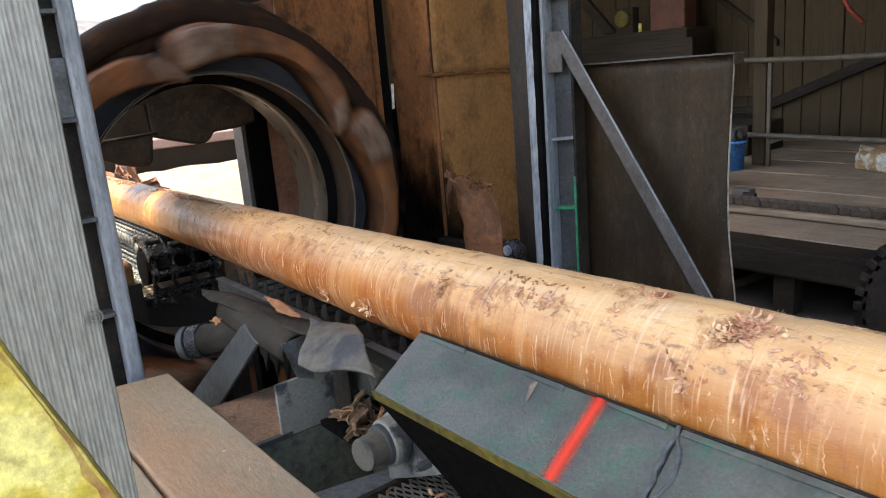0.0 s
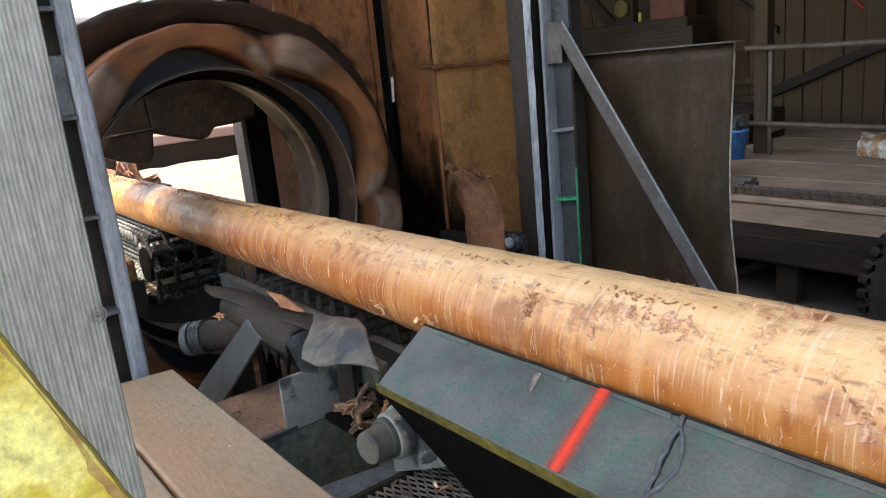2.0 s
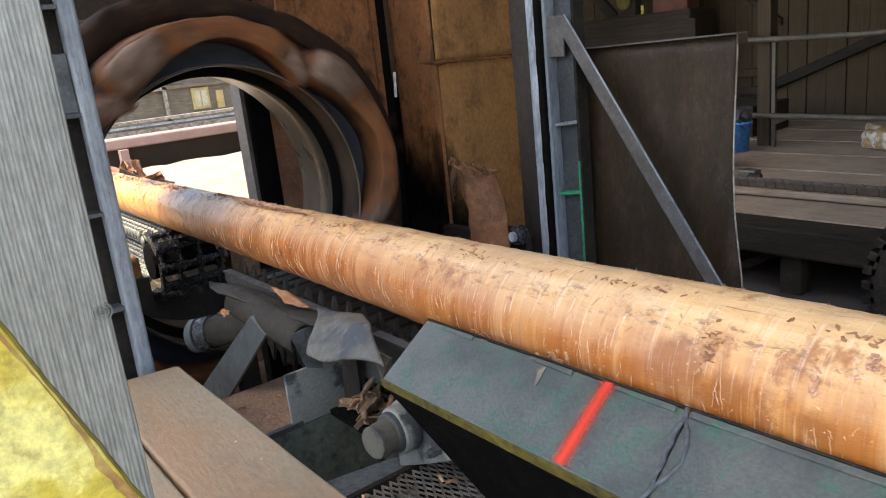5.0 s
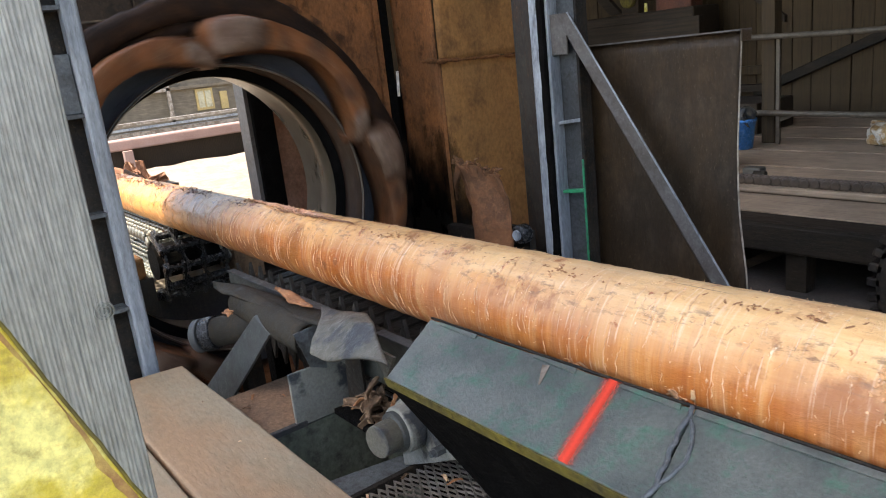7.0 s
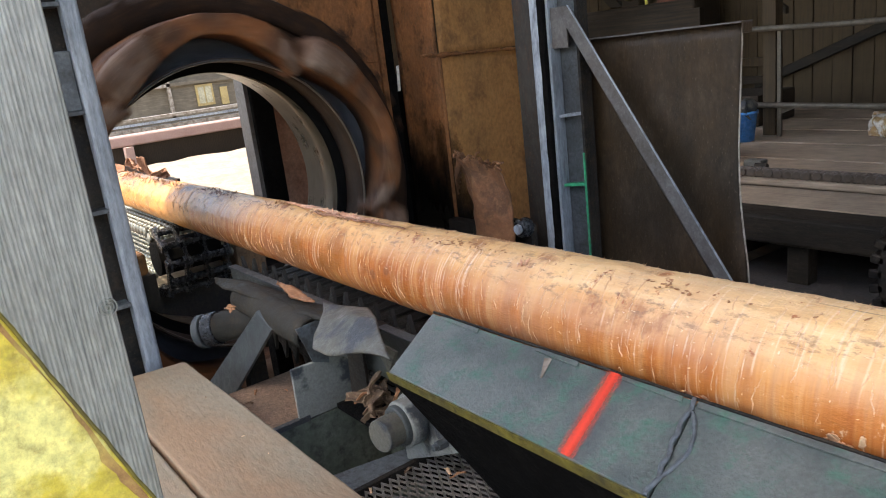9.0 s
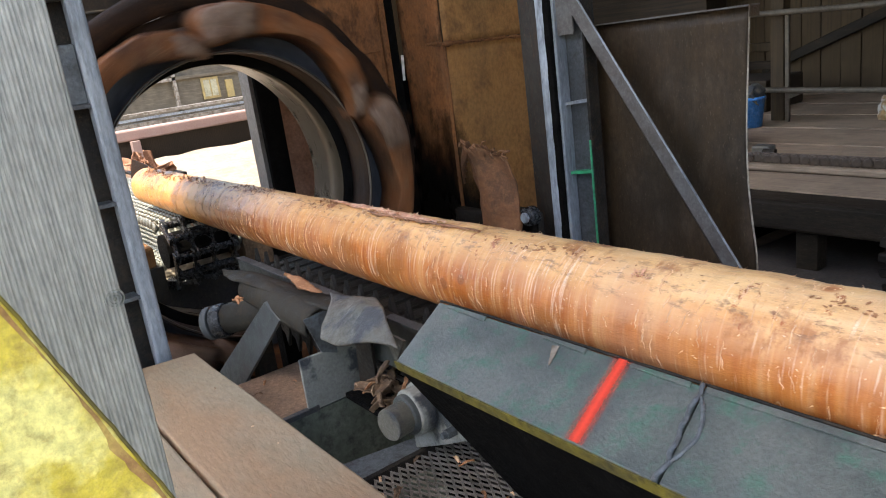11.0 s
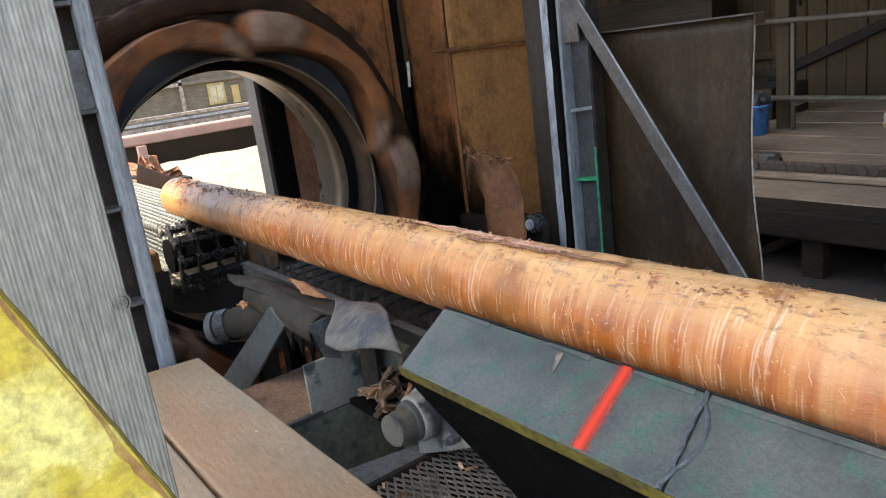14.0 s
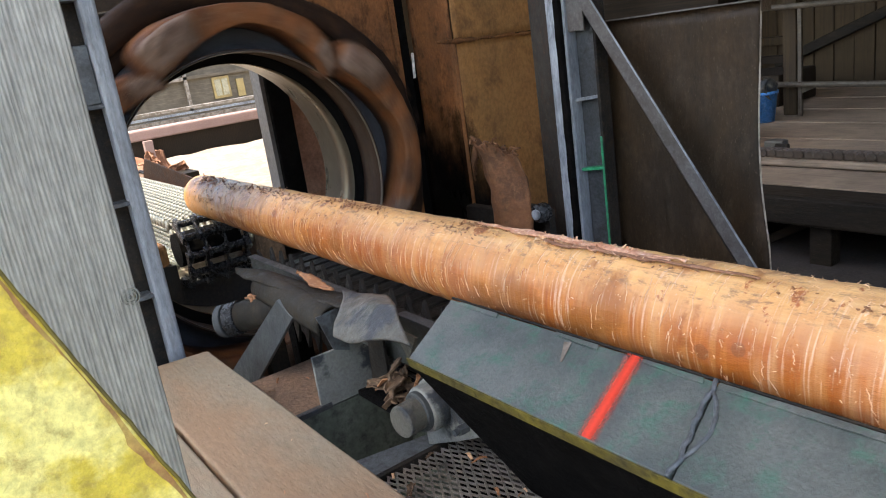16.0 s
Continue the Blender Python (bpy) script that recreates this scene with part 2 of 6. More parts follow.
    for at, size in STAINS:
        off = node("ShaderNodeVectorMath")
        off.operation = "SUBTRACT"
        link(vec, off.inputs[0])
        off.inputs[1].default_value = at
        ln = node("ShaderNodeVectorMath")
        ln.operation = "LENGTH"
        link(off.outputs[0], ln.inputs[0])
        sm = node("ShaderNodeMath")
        sm.operation = "MULTIPLY_ADD"
        sm.inputs[1].default_value = -size * 2.6
        link(blot, sm.inputs[0])
        link(ln.outputs["Value"], sm.inputs[2])
        mp = node("ShaderNodeMapRange")
        mp.inputs["From Min"].default_value = -size * 0.75
        mp.inputs["From Max"].default_value = -size * 0.25
        mp.inputs["To Min"].default_value = 0.85
        mp.inputs["To Max"].default_value = 0.0
        link(sm.outputs[0], mp.inputs["Value"])
        c = mixc(node, link, mp.outputs["Result"], c, (0.31, 0.10, 0.018))
    # scraped, pinkish-grey skin in patches
    dull = field((5.0, 4.0, 4.0), 6.0, 0.65)
    c = mixc(node, link, ramp(node, link, dull, [(0.48, g(0.0)), (0.66, g(0.3))]), c, (0.46, 0.25, 0.155))
    # small knots, red-brown round a dark heart
    vor = node("ShaderNodeTexVoronoi", Scale=7.0)
    link(coords(node, link, (0.9, 1, 1)), vor.inputs["Vector"])
    kd = node("ShaderNodeMath")
    kd.operation = "MULTIPLY_ADD"
    kd.inputs[1].default_value = -0.16
    link(blot, kd.inputs[0])
    link(vor.outputs["Distance"], kd.inputs[2])
    c = mixc(node, link, ramp(node, link, kd.outputs[0], [(0.02, g(0.75)), (0.07, g(0.0))]), c, (0.40, 0.11, 0.025))
    c = mixc(node, link, ramp(node, link, kd.outputs[0], [(-0.01, g(0.6)), (0.015, g(0.0))]), c, (0.20, 0.07, 0.025))
    # fissures along the upper side
    fis = field((1.6, 85, 85), 4.0, 0.6)
    fz = ramp(node, link, hz.outputs[0], [(0.07, g(0)), (0.11, g(1))])
    c = mixc(node, link, times(ramp(node, link, fis, [(0.66, g(0)), (0.70, g(0.7))]), fz), c, (0.17, 0.09, 0.05))
    # pale scratches, in patches
    open_ = ramp(node, link, gate, [(0.42, g(0.12)), (0.58, g(1.0))])
    s1 = times(ramp(node, link, thin, [(0.60, g(0)), (0.66, g(0.42))]), open_)
    s2 = times(ramp(node, link, thin2, [(0.665, g(0)), (0.70, g(0.6))]), open_)
    # reddish flecks of inner bark on the upper half
    flk = field((22, 17, 17), 6.0, 0.7)
    fu = ramp(node, link, hz.outputs[0], [(0.05, g(0)), (0.10, g(1))])
    c = mixc(node, link, times(ramp(node, link, flk, [(0.635, g(0)), (0.66, g(0.85))]), fu), c, (0.33, 0.085, 0.025))
    # pale fuzz torn up in short dashes
    fuzz = field((60, 26, 26), 7.0, 0.8)
    c = mixc(node, link, times(ramp(node, link, fuzz, [(0.61, g(0)), (0.66, g(0.75))]), open_), c, (0.88, 0.68, 0.46))
    c = mixc(node, link, s1, c, (0.88, 0.66, 0.47))
    c = mixc(node, link, s2, c, (0.90, 0.70, 0.52))
    # dark bark specks along a strip of the upper side
    strip = ramp(node, link, hz.outputs[0], [(0.09, g(0)), (0.115, g(1)), (0.135, g(1)), (0.15, g(0.15))])
    sp = times(ramp(node, link, specks, [(0.53, g(0)), (0.64, g(0.75))]), strip)
    c = mixc(node, link, sp, c, (0.20, 0.105, 0.06))
    sp2 = ramp(node, link, specks, [(0.68, g(0)), (0.74, g(0.7))])
    c = mixc(node, link, sp2, c, (0.20, 0.09, 0.04))
    # the knives stand at a fixed place: ahead of them the log still wears its orange inner bark with dark crust on top
    geo = node("ShaderNodeNewGeometry")
    at_ = node("ShaderNodeSeparateXYZ")
    link(geo.outputs["Position"], at_.inputs[0])
    kn_ = node("ShaderNodeMath")
    kn_.operation = "MULTIPLY_ADD"
    kn_.inputs[1].default_value = 0.22
    link(blot, kn_.inputs[0])
    link(at_.outputs[0], kn_.inputs[2])
    skin = node("ShaderNodeMapRange")
    skin.inputs["From Min"].default_value = -3.04
    skin.inputs["From Max"].default_value = -2.94
    skin.inputs["To Min"].default_value = 0.82
    skin.inputs["To Max"].default_value = 0.0
    link(kn_.outputs[0], skin.inputs["Value"])
    crust = times(ramp(node, link, hz.outputs[0], [(0.075, g(0)), (0.115, g(1))]), ramp(node, link, gate, [(0.46, g(0)), (0.56, g(0.9))]))
    bark_c = mixc(node, link, ramp(node, link, blot, [(0.52, g(0.0)), (0.62, g(0.6))]), ramp(node, link, broad, [(0.35, (0.52, 0.20, 0.030)), (0.65, (0.66, 0.30, 0.065))]), (0.22, 0.08, 0.02))
    bark_c = mixc(node, link, crust, bark_c, (0.085, 0.05, 0.032))
    c = mixc(node, link, skin.outputs["Result"], c, bark_c)
    link(c, bsdf.inputs["Base Color"])
    link(ramp(node, link, broad, [(0.3, g(0.36)), (0.7, g(0.6))]), bsdf.inputs["Roughness"])
    bsdf.inputs["Specular IOR Level"].default_value = 0.35
    bsdf.inputs["Coat Weight"].default_value = 0.3
    bsdf.inputs["Coat Roughness"].default_value = 0.22
    ad = node("ShaderNodeMath")
    ad.operation = "ADD"
    link(bands, ad.inputs[0])
    link(s2, ad.inputs[1])
    ad2 = node("ShaderNodeMath")
    ad2.operation = "ADD"
    link(ad.outputs[0], ad2.inputs[0])
    link(specks, ad2.inputs[1])
    bp = node("ShaderNodeBump", Strength=0.8, Distance=0.004)
    link(ad2.outputs[0], bp.inputs["Height"])
    link(bp.outputs[0], bsdf.inputs["Normal"])
    return m


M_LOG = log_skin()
M_END = timber("log_end_grain", (0.70, 0.42, 0.2), (0.4, 0.2, 0.08), axis=0)
M_BARK = worn("bark", (0.22, 0.10, 0.055), (0.30, 0.145, 0.085), (0.42, 0.25, 0.16), 0.9, big=14, fine=90, bump=0.6)
M_FIBRE = worn("wood_fibre", (0.78, 0.52, 0.3), (0.66, 0.36, 0.18), (0.85, 0.68, 0.5), 0.8, big=20)
M_SCRATCH = worn("scraped_fibre", (0.68, 0.40, 0.22), (0.76, 0.52, 0.34), (0.60, 0.32, 0.16), 0.75, big=20)
M_CHIP = worn("wood_chip", (0.36, 0.165, 0.075), (0.25, 0.11, 0.05), (0.48, 0.27, 0.15), 0.85, big=12)
M_POST = timber("grey_timber", (0.45, 0.445, 0.40), (0.22, 0.222, 0.205), axis=2, ring=56.0, fine=150, bump=1.0, wavy=0.27, ripple=0.14, twist=3.4, along=0.085)
M_BOARD = worn("dusty_plank", (0.27, 0.175, 0.102), (0.25, 0.205, 0.140), (0.19, 0.135, 0.085), 0.9, big=2.6, fine=80, bump=0.45, cut=(0.43, 0.57), speck=0.35, stretch=(0.4, 1, 1), grit=0.35, con=0.3)
M_LEDGE = worn("brown_ledge_dust", (0.26, 0.165, 0.108), (0.19, 0.125, 0.085), (0.26, 0.18, 0.125), 0.92, big=7.0, fine=90, bump=0.7, speck=0.6, grit=0.6, con=0.7)
M_GRATE = worn("walkway_steel", (0.26, 0.235, 0.205), (0.17, 0.15, 0.13), (0.30, 0.25, 0.19), 0.5, 0.1, big=14, fine=90)
M_YELLOW = worn("yellow_paint", (0.56, 0.45, 0.055), (0.72, 0.66, 0.22), (0.34, 0.25, 0.07), 0.5, big=11, fine=70, bump=0.4, cut=(0.45, 0.56), speck=0.8, con=0.6, grit=0.3)
M_YEDGE = worn("chipped_yellow_edge", (0.145, 0.115, 0.016), (0.085, 0.068, 0.016), (0.035, 0.03, 0.018), 0.65, big=9, speck=0.7)
M_RUSTEDGE = worn("rusty_edge", (0.30, 0.16, 0.055), (0.48, 0.34, 0.09), (0.17, 0.085, 0.04), 0.85, big=22)
M_STEEL = worn("blue_grey_steel", (0.10, 0.112, 0.118), (0.055, 0.06, 0.064), (0.05, 0.045, 0.042), 0.5, 0.2, big=6, fine=90, bump=0.4, cut=(0.44, 0.58), speck=0.8)
# Darker steel for the column web; the recess's shade is in its colour.
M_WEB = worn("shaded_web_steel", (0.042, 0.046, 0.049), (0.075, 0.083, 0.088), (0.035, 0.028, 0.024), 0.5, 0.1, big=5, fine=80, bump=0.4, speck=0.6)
M_WORN = worn("worn_steel_edge", (0.37, 0.405, 0.44), (0.20, 0.22, 0.245), (0.06, 0.056, 0.056), 0.42, 0.2, big=6, fine=90, bump=0.4, cut=(0.46, 0.57), speck=0.65, stretch=(1, 1, 0.25))
M_DULL = worn("dull_blue_steel", (0.265, 0.29, 0.315), (0.165, 0.183, 0.205), (0.055, 0.055, 0.058), 0.45, 0.2, big=6, fine=90, bump=0.4, speck=0.5, stretch=(1, 1, 0.25), con=0.5)
M_FLAT = worn("flat_bar_steel", (0.060, 0.067, 0.067), (0.050, 0.052, 0.054), (0.09, 0.078, 0.062), 0.5, 0.1, big=5, fine=110, bump=0.3, speck=0.3, con=0.3, grit=0.15)
M_RAILSIDE = worn("greenish_rail_steel", (0.072, 0.078, 0.070), (0.055, 0.058, 0.053), (0.10, 0.088, 0.07), 0.5, 0.1, big=5, fine=110, bump=0.3, speck=0.4, con=0.4, grit=0.2)
M_TOOTH = worn("dusty_chain_steel", (0.028, 0.025, 0.021), (0.018, 0.016, 0.014), (0.07, 0.057, 0.043), 0.5, 0.1, big=9, fine=90, bump=0.4, speck=0.5)
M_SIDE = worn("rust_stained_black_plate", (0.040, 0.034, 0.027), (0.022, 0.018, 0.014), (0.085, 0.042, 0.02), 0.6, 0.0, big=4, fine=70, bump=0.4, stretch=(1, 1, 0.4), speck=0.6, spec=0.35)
M_DARK = worn("dark_oily_steel", (0.014, 0.0125, 0.0115), (0.026, 0.022, 0.018), (0.055, 0.04, 0.026), 0.65, 0.0, big=6, fine=70, bump=0.5, speck=0.6, spec=0.12)
# Real grease, and shade painted as black in the gap and under the chute.
M_BLACK = worn("black_grease_and_shade", (0.0045, 0.0042, 0.004), (0.007, 0.0065, 0.006), (0.008, 0.0075, 0.007), 0.85, 0.0, big=16, fine=90, bump=0.6, speck=0.4, spec=0.03, grit=0.0)
M_GREEN = worn("worn_green_plate", (0.056, 0.068, 0.061), (0.108, 0.118, 0.104), (0.030, 0.120, 0.076), 0.42, 0.0, big=4, fine=130, bump=0.35, cut=(0.42, 0.58), speck=0.95, spec=0.75, grit=0.3, con=0.6, rvar=0.14)
M_GREYP = worn("scuffed_grey_plate", (0.105, 0.099, 0.080), (0.036, 0.041, 0.048), (0.10, 0.082, 0.06), 0.5, 0.0, big=8, fine=110, bump=0.4, cut=(0.46, 0.54), speck=0.35, con=0.4, grit=0.25)
M_PIPE = worn("dusty_steel", (0.022, 0.020, 0.016), (0.038, 0.033, 0.025), (0.085, 0.062, 0.038), 0.72, 0.0, big=7, fine=120, bump=0.4, speck=0.45, spec=0.22, con=0.4, grit=0.25)
M_RUST = worn("rust_sheet", (0.26, 0.102, 0.034), (0.15, 0.062, 0.024), (0.035, 0.018, 0.010), 0.8, 0.0, big=3.0, fine=70, bump=0.6, cut=(0.42, 0.62), speck=0.75, stretch=(1, 1, 0.65), spec=0.25, con=0.6, grit=0.3)
M_FADED = worn("faded_rust_sheet", (0.56, 0.34, 0.24), (0.44, 0.25, 0.17), (0.24, 0.12, 0.07), 0.85, big=3, fine=60, con=0.5)
M_NEARBLACK = worn("near_black_timber", (0.014, 0.011, 0.008), (0.024, 0.018, 0.012), (0.05, 0.038, 0.025), 0.7, big=3, fine=60, bump=0.6, stretch=(0.2, 1, 1), spec=0.2)
M_GREYB = worn("blue_grey_scuffed", (0.23, 0.232, 0.21), (0.042, 0.048, 0.056), (0.15, 0.135, 0.10), 0.45, big=6, fine=110, bump=0.4, cut=(0.53, 0.59), speck=0.35, con=0.4, grit=0.25)
M_RUST2 = worn("brown_sheet", (0.37, 0.168, 0.054), (0.25, 0.125, 0.046), (0.07, 0.04, 0.02), 0.72, 0.0, big=2.0, fine=60, bump=0.45, cut=(0.38, 0.64), speck=0.55, stretch=(1, 1, 0.75), spec=0.25, con=0.5, grit=0.25)
M_ROTOR = worn("rotor_rust", (0.024, 0.012, 0.007), (0.013, 0.008, 0.006), (0.075, 0.036, 0.016), 0.85, 0.0, spec=0.12, big=5, fine=60, bump=0.6, cut=(0.4, 0.62), speck=0.6)
M_ARM = worn("arm_rust", (0.175, 0.060, 0.018), (0.062, 0.026, 0.012), (0.20, 0.115, 0.062), 0.68, 0.0, spec=0.25, big=5, fine=40, bump=0.8, cut=(0.44, 0.58), speck=0.6)
M_BORE = worn("bore_ring_rust", (0.060, 0.034, 0.020), (0.036, 0.022, 0.014), (0.095, 0.054, 0.028), 0.75, 0.0, big=4, fine=60, bump=0.3, spec=0.2)
M_LIP = worn("bright_lip", (0.17, 0.14, 0.11), (0.11, 0.085, 0.065), (0.2, 0.15, 0.11), 0.4, 0.5, big=8)
M_GROOVE = worn("groove_blue_steel", (0.042, 0.046, 0.055), (0.072, 0.077, 0.088), (0.016, 0.014, 0.013), 0.4, 0.3, big=5, fine=60)
M_BARREL = worn("polished_barrel", (0.195, 0.158, 0.112), (0.155, 0.124, 0.086), (0.10, 0.08, 0.055), 0.30, 0.65, big=2, fine=30, bump=0.03, speck=0.2, rvar=0.06, grit=0.0, con=0.3)
M_BARRIER = worn("barrier_sheet", (0.025, 0.0165, 0.0095), (0.044, 0.026, 0.0125), (0.085, 0.062, 0.042), 0.5, 0.0, big=3, fine=60, bump=0.5, cut=(0.42, 0.6), speck=0.45, stretch=(1, 1, 0.45), spec=0.3, con=0.6, grit=0.25)
M_BRACE = worn("brace_steel", (0.115, 0.105, 0.096), (0.075, 0.064, 0.056), (0.17, 0.165, 0.16), 0.5, 0.1, big=6, fine=90, speck=0.5, con=0.5, grit=0.25)
M_EDGE = worn("bright_edge", (0.34, 0.30, 0.25), (0.17, 0.135, 0.10), (0.09, 0.06, 0.04), 0.6, 0.1, big=10)
M_LEATHER = worn("torn_belt", (0.19, 0.078, 0.032), (0.105, 0.046, 0.021), (0.30, 0.15, 0.072), 0.88, big=8, fine=80, bump=0.6, speck=0.5, cut=(0.42, 0.58), con=0.35, grit=0.15)
M_DECK = timber("deck_plank", (0.36, 0.27, 0.19), (0.18, 0.135, 0.09), axis=0, fine=70)
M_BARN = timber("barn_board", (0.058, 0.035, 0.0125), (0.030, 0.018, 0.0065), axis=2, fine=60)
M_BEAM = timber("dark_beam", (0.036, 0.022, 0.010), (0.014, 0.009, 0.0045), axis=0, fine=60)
M_RAIL = worn("handrail_pipe", (0.10, 0.082, 0.06), (0.07, 0.056, 0.042), (0.06, 0.045, 0.03), 0.6, 0.1, big=6)
M_BLUE = worn("blue_plastic", (0.045, 0.22, 0.58), (0.06, 0.27, 0.66), (0.30, 0.46, 0.68), 0.45, big=6, fine=50, bump=0.1)
M_CONCRETE = worn("dirty_concrete", (0.055, 0.047, 0.04), (0.04, 0.034, 0.03), (0.08, 0.06, 0.045), 0.9, big=1.5, fine=60)
M_GROUND = worn("yard_dirt", (0.30, 0.25, 0.19), (0.24, 0.2, 0.15), (0.36, 0.3, 0.22), 0.95, big=0.4, fine=30)
M_SAWDUST = worn("sawdust_slab", (0.29, 0.245, 0.190), (0.35, 0.305, 0.245), (0.17, 0.12, 0.08), 0.95, big=3.0, fine=80, bump=0.7)
M_PINK = worn("faded_red_beam", (0.33, 0.225, 0.20), (0.29, 0.19, 0.17), (0.36, 0.27, 0.24), 0.8, big=2, con=0.3, grit=0.1)
M_MILL = timber("mill_siding", (0.155, 0.125, 0.085), (0.09, 0.073, 0.05), axis=1, fine=40)
M_WINF = plain("window_yellow_frame", (0.34, 0.25, 0.10), 0.6)
M_GLASS = plain("window_pale_pane", (0.36, 0.33, 0.22), 0.2)


def spray_paint():
    """Red spray paint that thins out at its edges."""
    m, nt, bsdf, node, link = mat_base("red_spray_paint")
    bsdf.inputs["Base Color"].default_value = (0.72, 0.05, 0.02, 1)
    bsdf.inputs["Roughness"].default_value = 0.6
    tc = node("ShaderNodeTexCoord")
    dt = node("ShaderNodeVectorMath")
    dt.operation = "DOT_PRODUCT"
    link(tc.outputs["Object"], dt.inputs[0])
    dt.inputs[1].default_value = (1.0, 0.2473, 0.0)
    sh_ = node("ShaderNodeMath")
    sh_.operation = "ADD"
    link(dt.outputs["Value"], sh_.inputs[0])
    sh_.inputs[1].default_value = 0.17723
    ab = node("ShaderNodeMath")
    ab.operation = "ABSOLUTE"
    link(sh_.outputs[0], ab.inputs[0])
    n = node("ShaderNodeTexNoise", Scale=190.0, Detail=5.0, Roughness=0.8)
    link(tc.outputs["Object"], n.inputs["Vector"])
    ad = node("ShaderNodeMath")
    ad.operation = "MULTIPLY_ADD"
    ad.inputs[1].default_value = 0.014
    link(n.outputs[0], ad.inputs[0])
    link(ab.outputs[0], ad.inputs[2])
    mr = node("ShaderNodeMapRange")
    mr.inputs["From Min"].default_value = 0.008
    mr.inputs["From Max"].default_value = 0.0285
    mr.inputs["To Min"].default_value = 0.95
    mr.inputs["To Max"].default_value = 0.0
    link(ad.outputs[0], mr.inputs["Value"])
    link(mr.outputs["Result"], bsdf.inputs["Alpha"])
    return m


def grease_and_shade():
    """Caked black grease with shade painted in, thinning out upwards in uneven runs."""
    m, nt, bsdf, node, link = mat_base("grease_and_shade")
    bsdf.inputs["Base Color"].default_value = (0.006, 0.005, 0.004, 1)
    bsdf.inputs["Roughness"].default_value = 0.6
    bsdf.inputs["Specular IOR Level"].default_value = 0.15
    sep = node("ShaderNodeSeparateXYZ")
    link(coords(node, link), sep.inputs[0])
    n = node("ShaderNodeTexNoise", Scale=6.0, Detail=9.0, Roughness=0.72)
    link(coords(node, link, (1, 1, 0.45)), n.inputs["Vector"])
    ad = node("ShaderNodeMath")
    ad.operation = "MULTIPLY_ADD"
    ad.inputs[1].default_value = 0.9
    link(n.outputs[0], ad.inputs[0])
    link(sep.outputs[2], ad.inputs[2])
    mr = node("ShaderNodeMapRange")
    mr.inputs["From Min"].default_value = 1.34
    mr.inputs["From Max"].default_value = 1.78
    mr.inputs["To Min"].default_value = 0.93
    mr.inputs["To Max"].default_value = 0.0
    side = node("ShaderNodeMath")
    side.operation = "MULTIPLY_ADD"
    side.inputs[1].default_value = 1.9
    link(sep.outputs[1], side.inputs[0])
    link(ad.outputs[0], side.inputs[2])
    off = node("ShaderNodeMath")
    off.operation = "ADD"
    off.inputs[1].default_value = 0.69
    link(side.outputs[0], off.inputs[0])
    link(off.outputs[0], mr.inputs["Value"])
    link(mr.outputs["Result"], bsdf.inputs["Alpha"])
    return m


M_GREASE_SHADE = grease_and_shade()
M_RED = spray_paint()
M_ROOF = worn("roof_sheet", (0.2, 0.19, 0.18), (0.15, 0.14, 0.13), (0.12, 0.09, 0.07), 0.7, 0.3, big=1)
M_CHAIN = worn("chain_steel", (0.085, 0.062, 0.045), (0.05, 0.037, 0.028), (0.15, 0.115, 0.08), 0.4, 0.2, big=20, fine=90)
M_BELT = worn("bright_chain", (0.27, 0.27, 0.22), (0.2, 0.2, 0.17), (0.12, 0.12, 0.1), 0.4, 0.6, big=20, fine=90)
M_GREENP = worn("green_overspray", (0.02, 0.28, 0.12), (0.03, 0.2, 0.1), (0.04, 0.1, 0.07), 0.5, big=20)
M_BAG = worn("paper_bag", (0.30, 0.18, 0.07), (0.55, 0.50, 0.42), (0.6, 0.57, 0.5), 0.85, big=7, fine=60, cut=(0.46, 0.54))
M_GREASE = worn("wet_grease", (0.012, 0.013, 0.015), (0.03, 0.032, 0.036), (0.10, 0.105, 0.11), 0.25, 0.4, big=16, fine=90, bump=0.8, speck=0.5)
M_HEAD = worn("worn_arm_head", (0.165, 0.105, 0.070), (0.095, 0.048, 0.027), (0.22, 0.16, 0.12), 0.65, 0.1, big=8, fine=60)
M_PRESS = worn("press_black", (0.016, 0.011, 0.008), (0.032, 0.021, 0.014), (0.07, 0.045, 0.03), 0.6, 0.0, big=8, spec=0.2, grit=0.3)
M_SCRAP = worn("dark_bark_scrap", (0.11, 0.066, 0.038), (0.16, 0.098, 0.056), (0.24, 0.16, 0.10), 0.9, big=20)
M_WHITE_STRIP = worn("white_strip", (0.75, 0.73, 0.68), (0.68, 0.66, 0.6), (0.5, 0.47, 0.42), 0.6, big=20)
M_SUMP = worn("oily_green_sump", (0.105, 0.125, 0.10), (0.15, 0.17, 0.14), (0.03, 0.033, 0.028), 0.45, 0.0, big=6, speck=0.8)
M_CURL = worn("curled_bark", (0.54, 0.24, 0.135), (0.62, 0.36, 0.23), (0.74, 0.55, 0.40), 0.85, big=30)

# ---- the large structure ----
def structure(name, bm, mat, label, category):
    return solo(name, bm, mat, (0, 0, 0), label, category, kind="structure")


def ground_mesh():
    bm = bmesh.new()
    for r, n in ((3000, 4),):
        vs = [bm.verts.new((x * r, y * r, 0)) for x, y in ((-1, -1), (1, -1), (1, 1), (-1, 1))]
        bm.faces.new(vs)
    return bm


structure("ground", ground_mesh(), M_GROUND, "dry packed dirt yard round the sawmill", "ground")
structure("floor", box(-3.3, 1.6, -3.2, 11.0, 0.0, 0.04), M_CONCRETE, "dark dirty concrete floor under the machines", "floor")

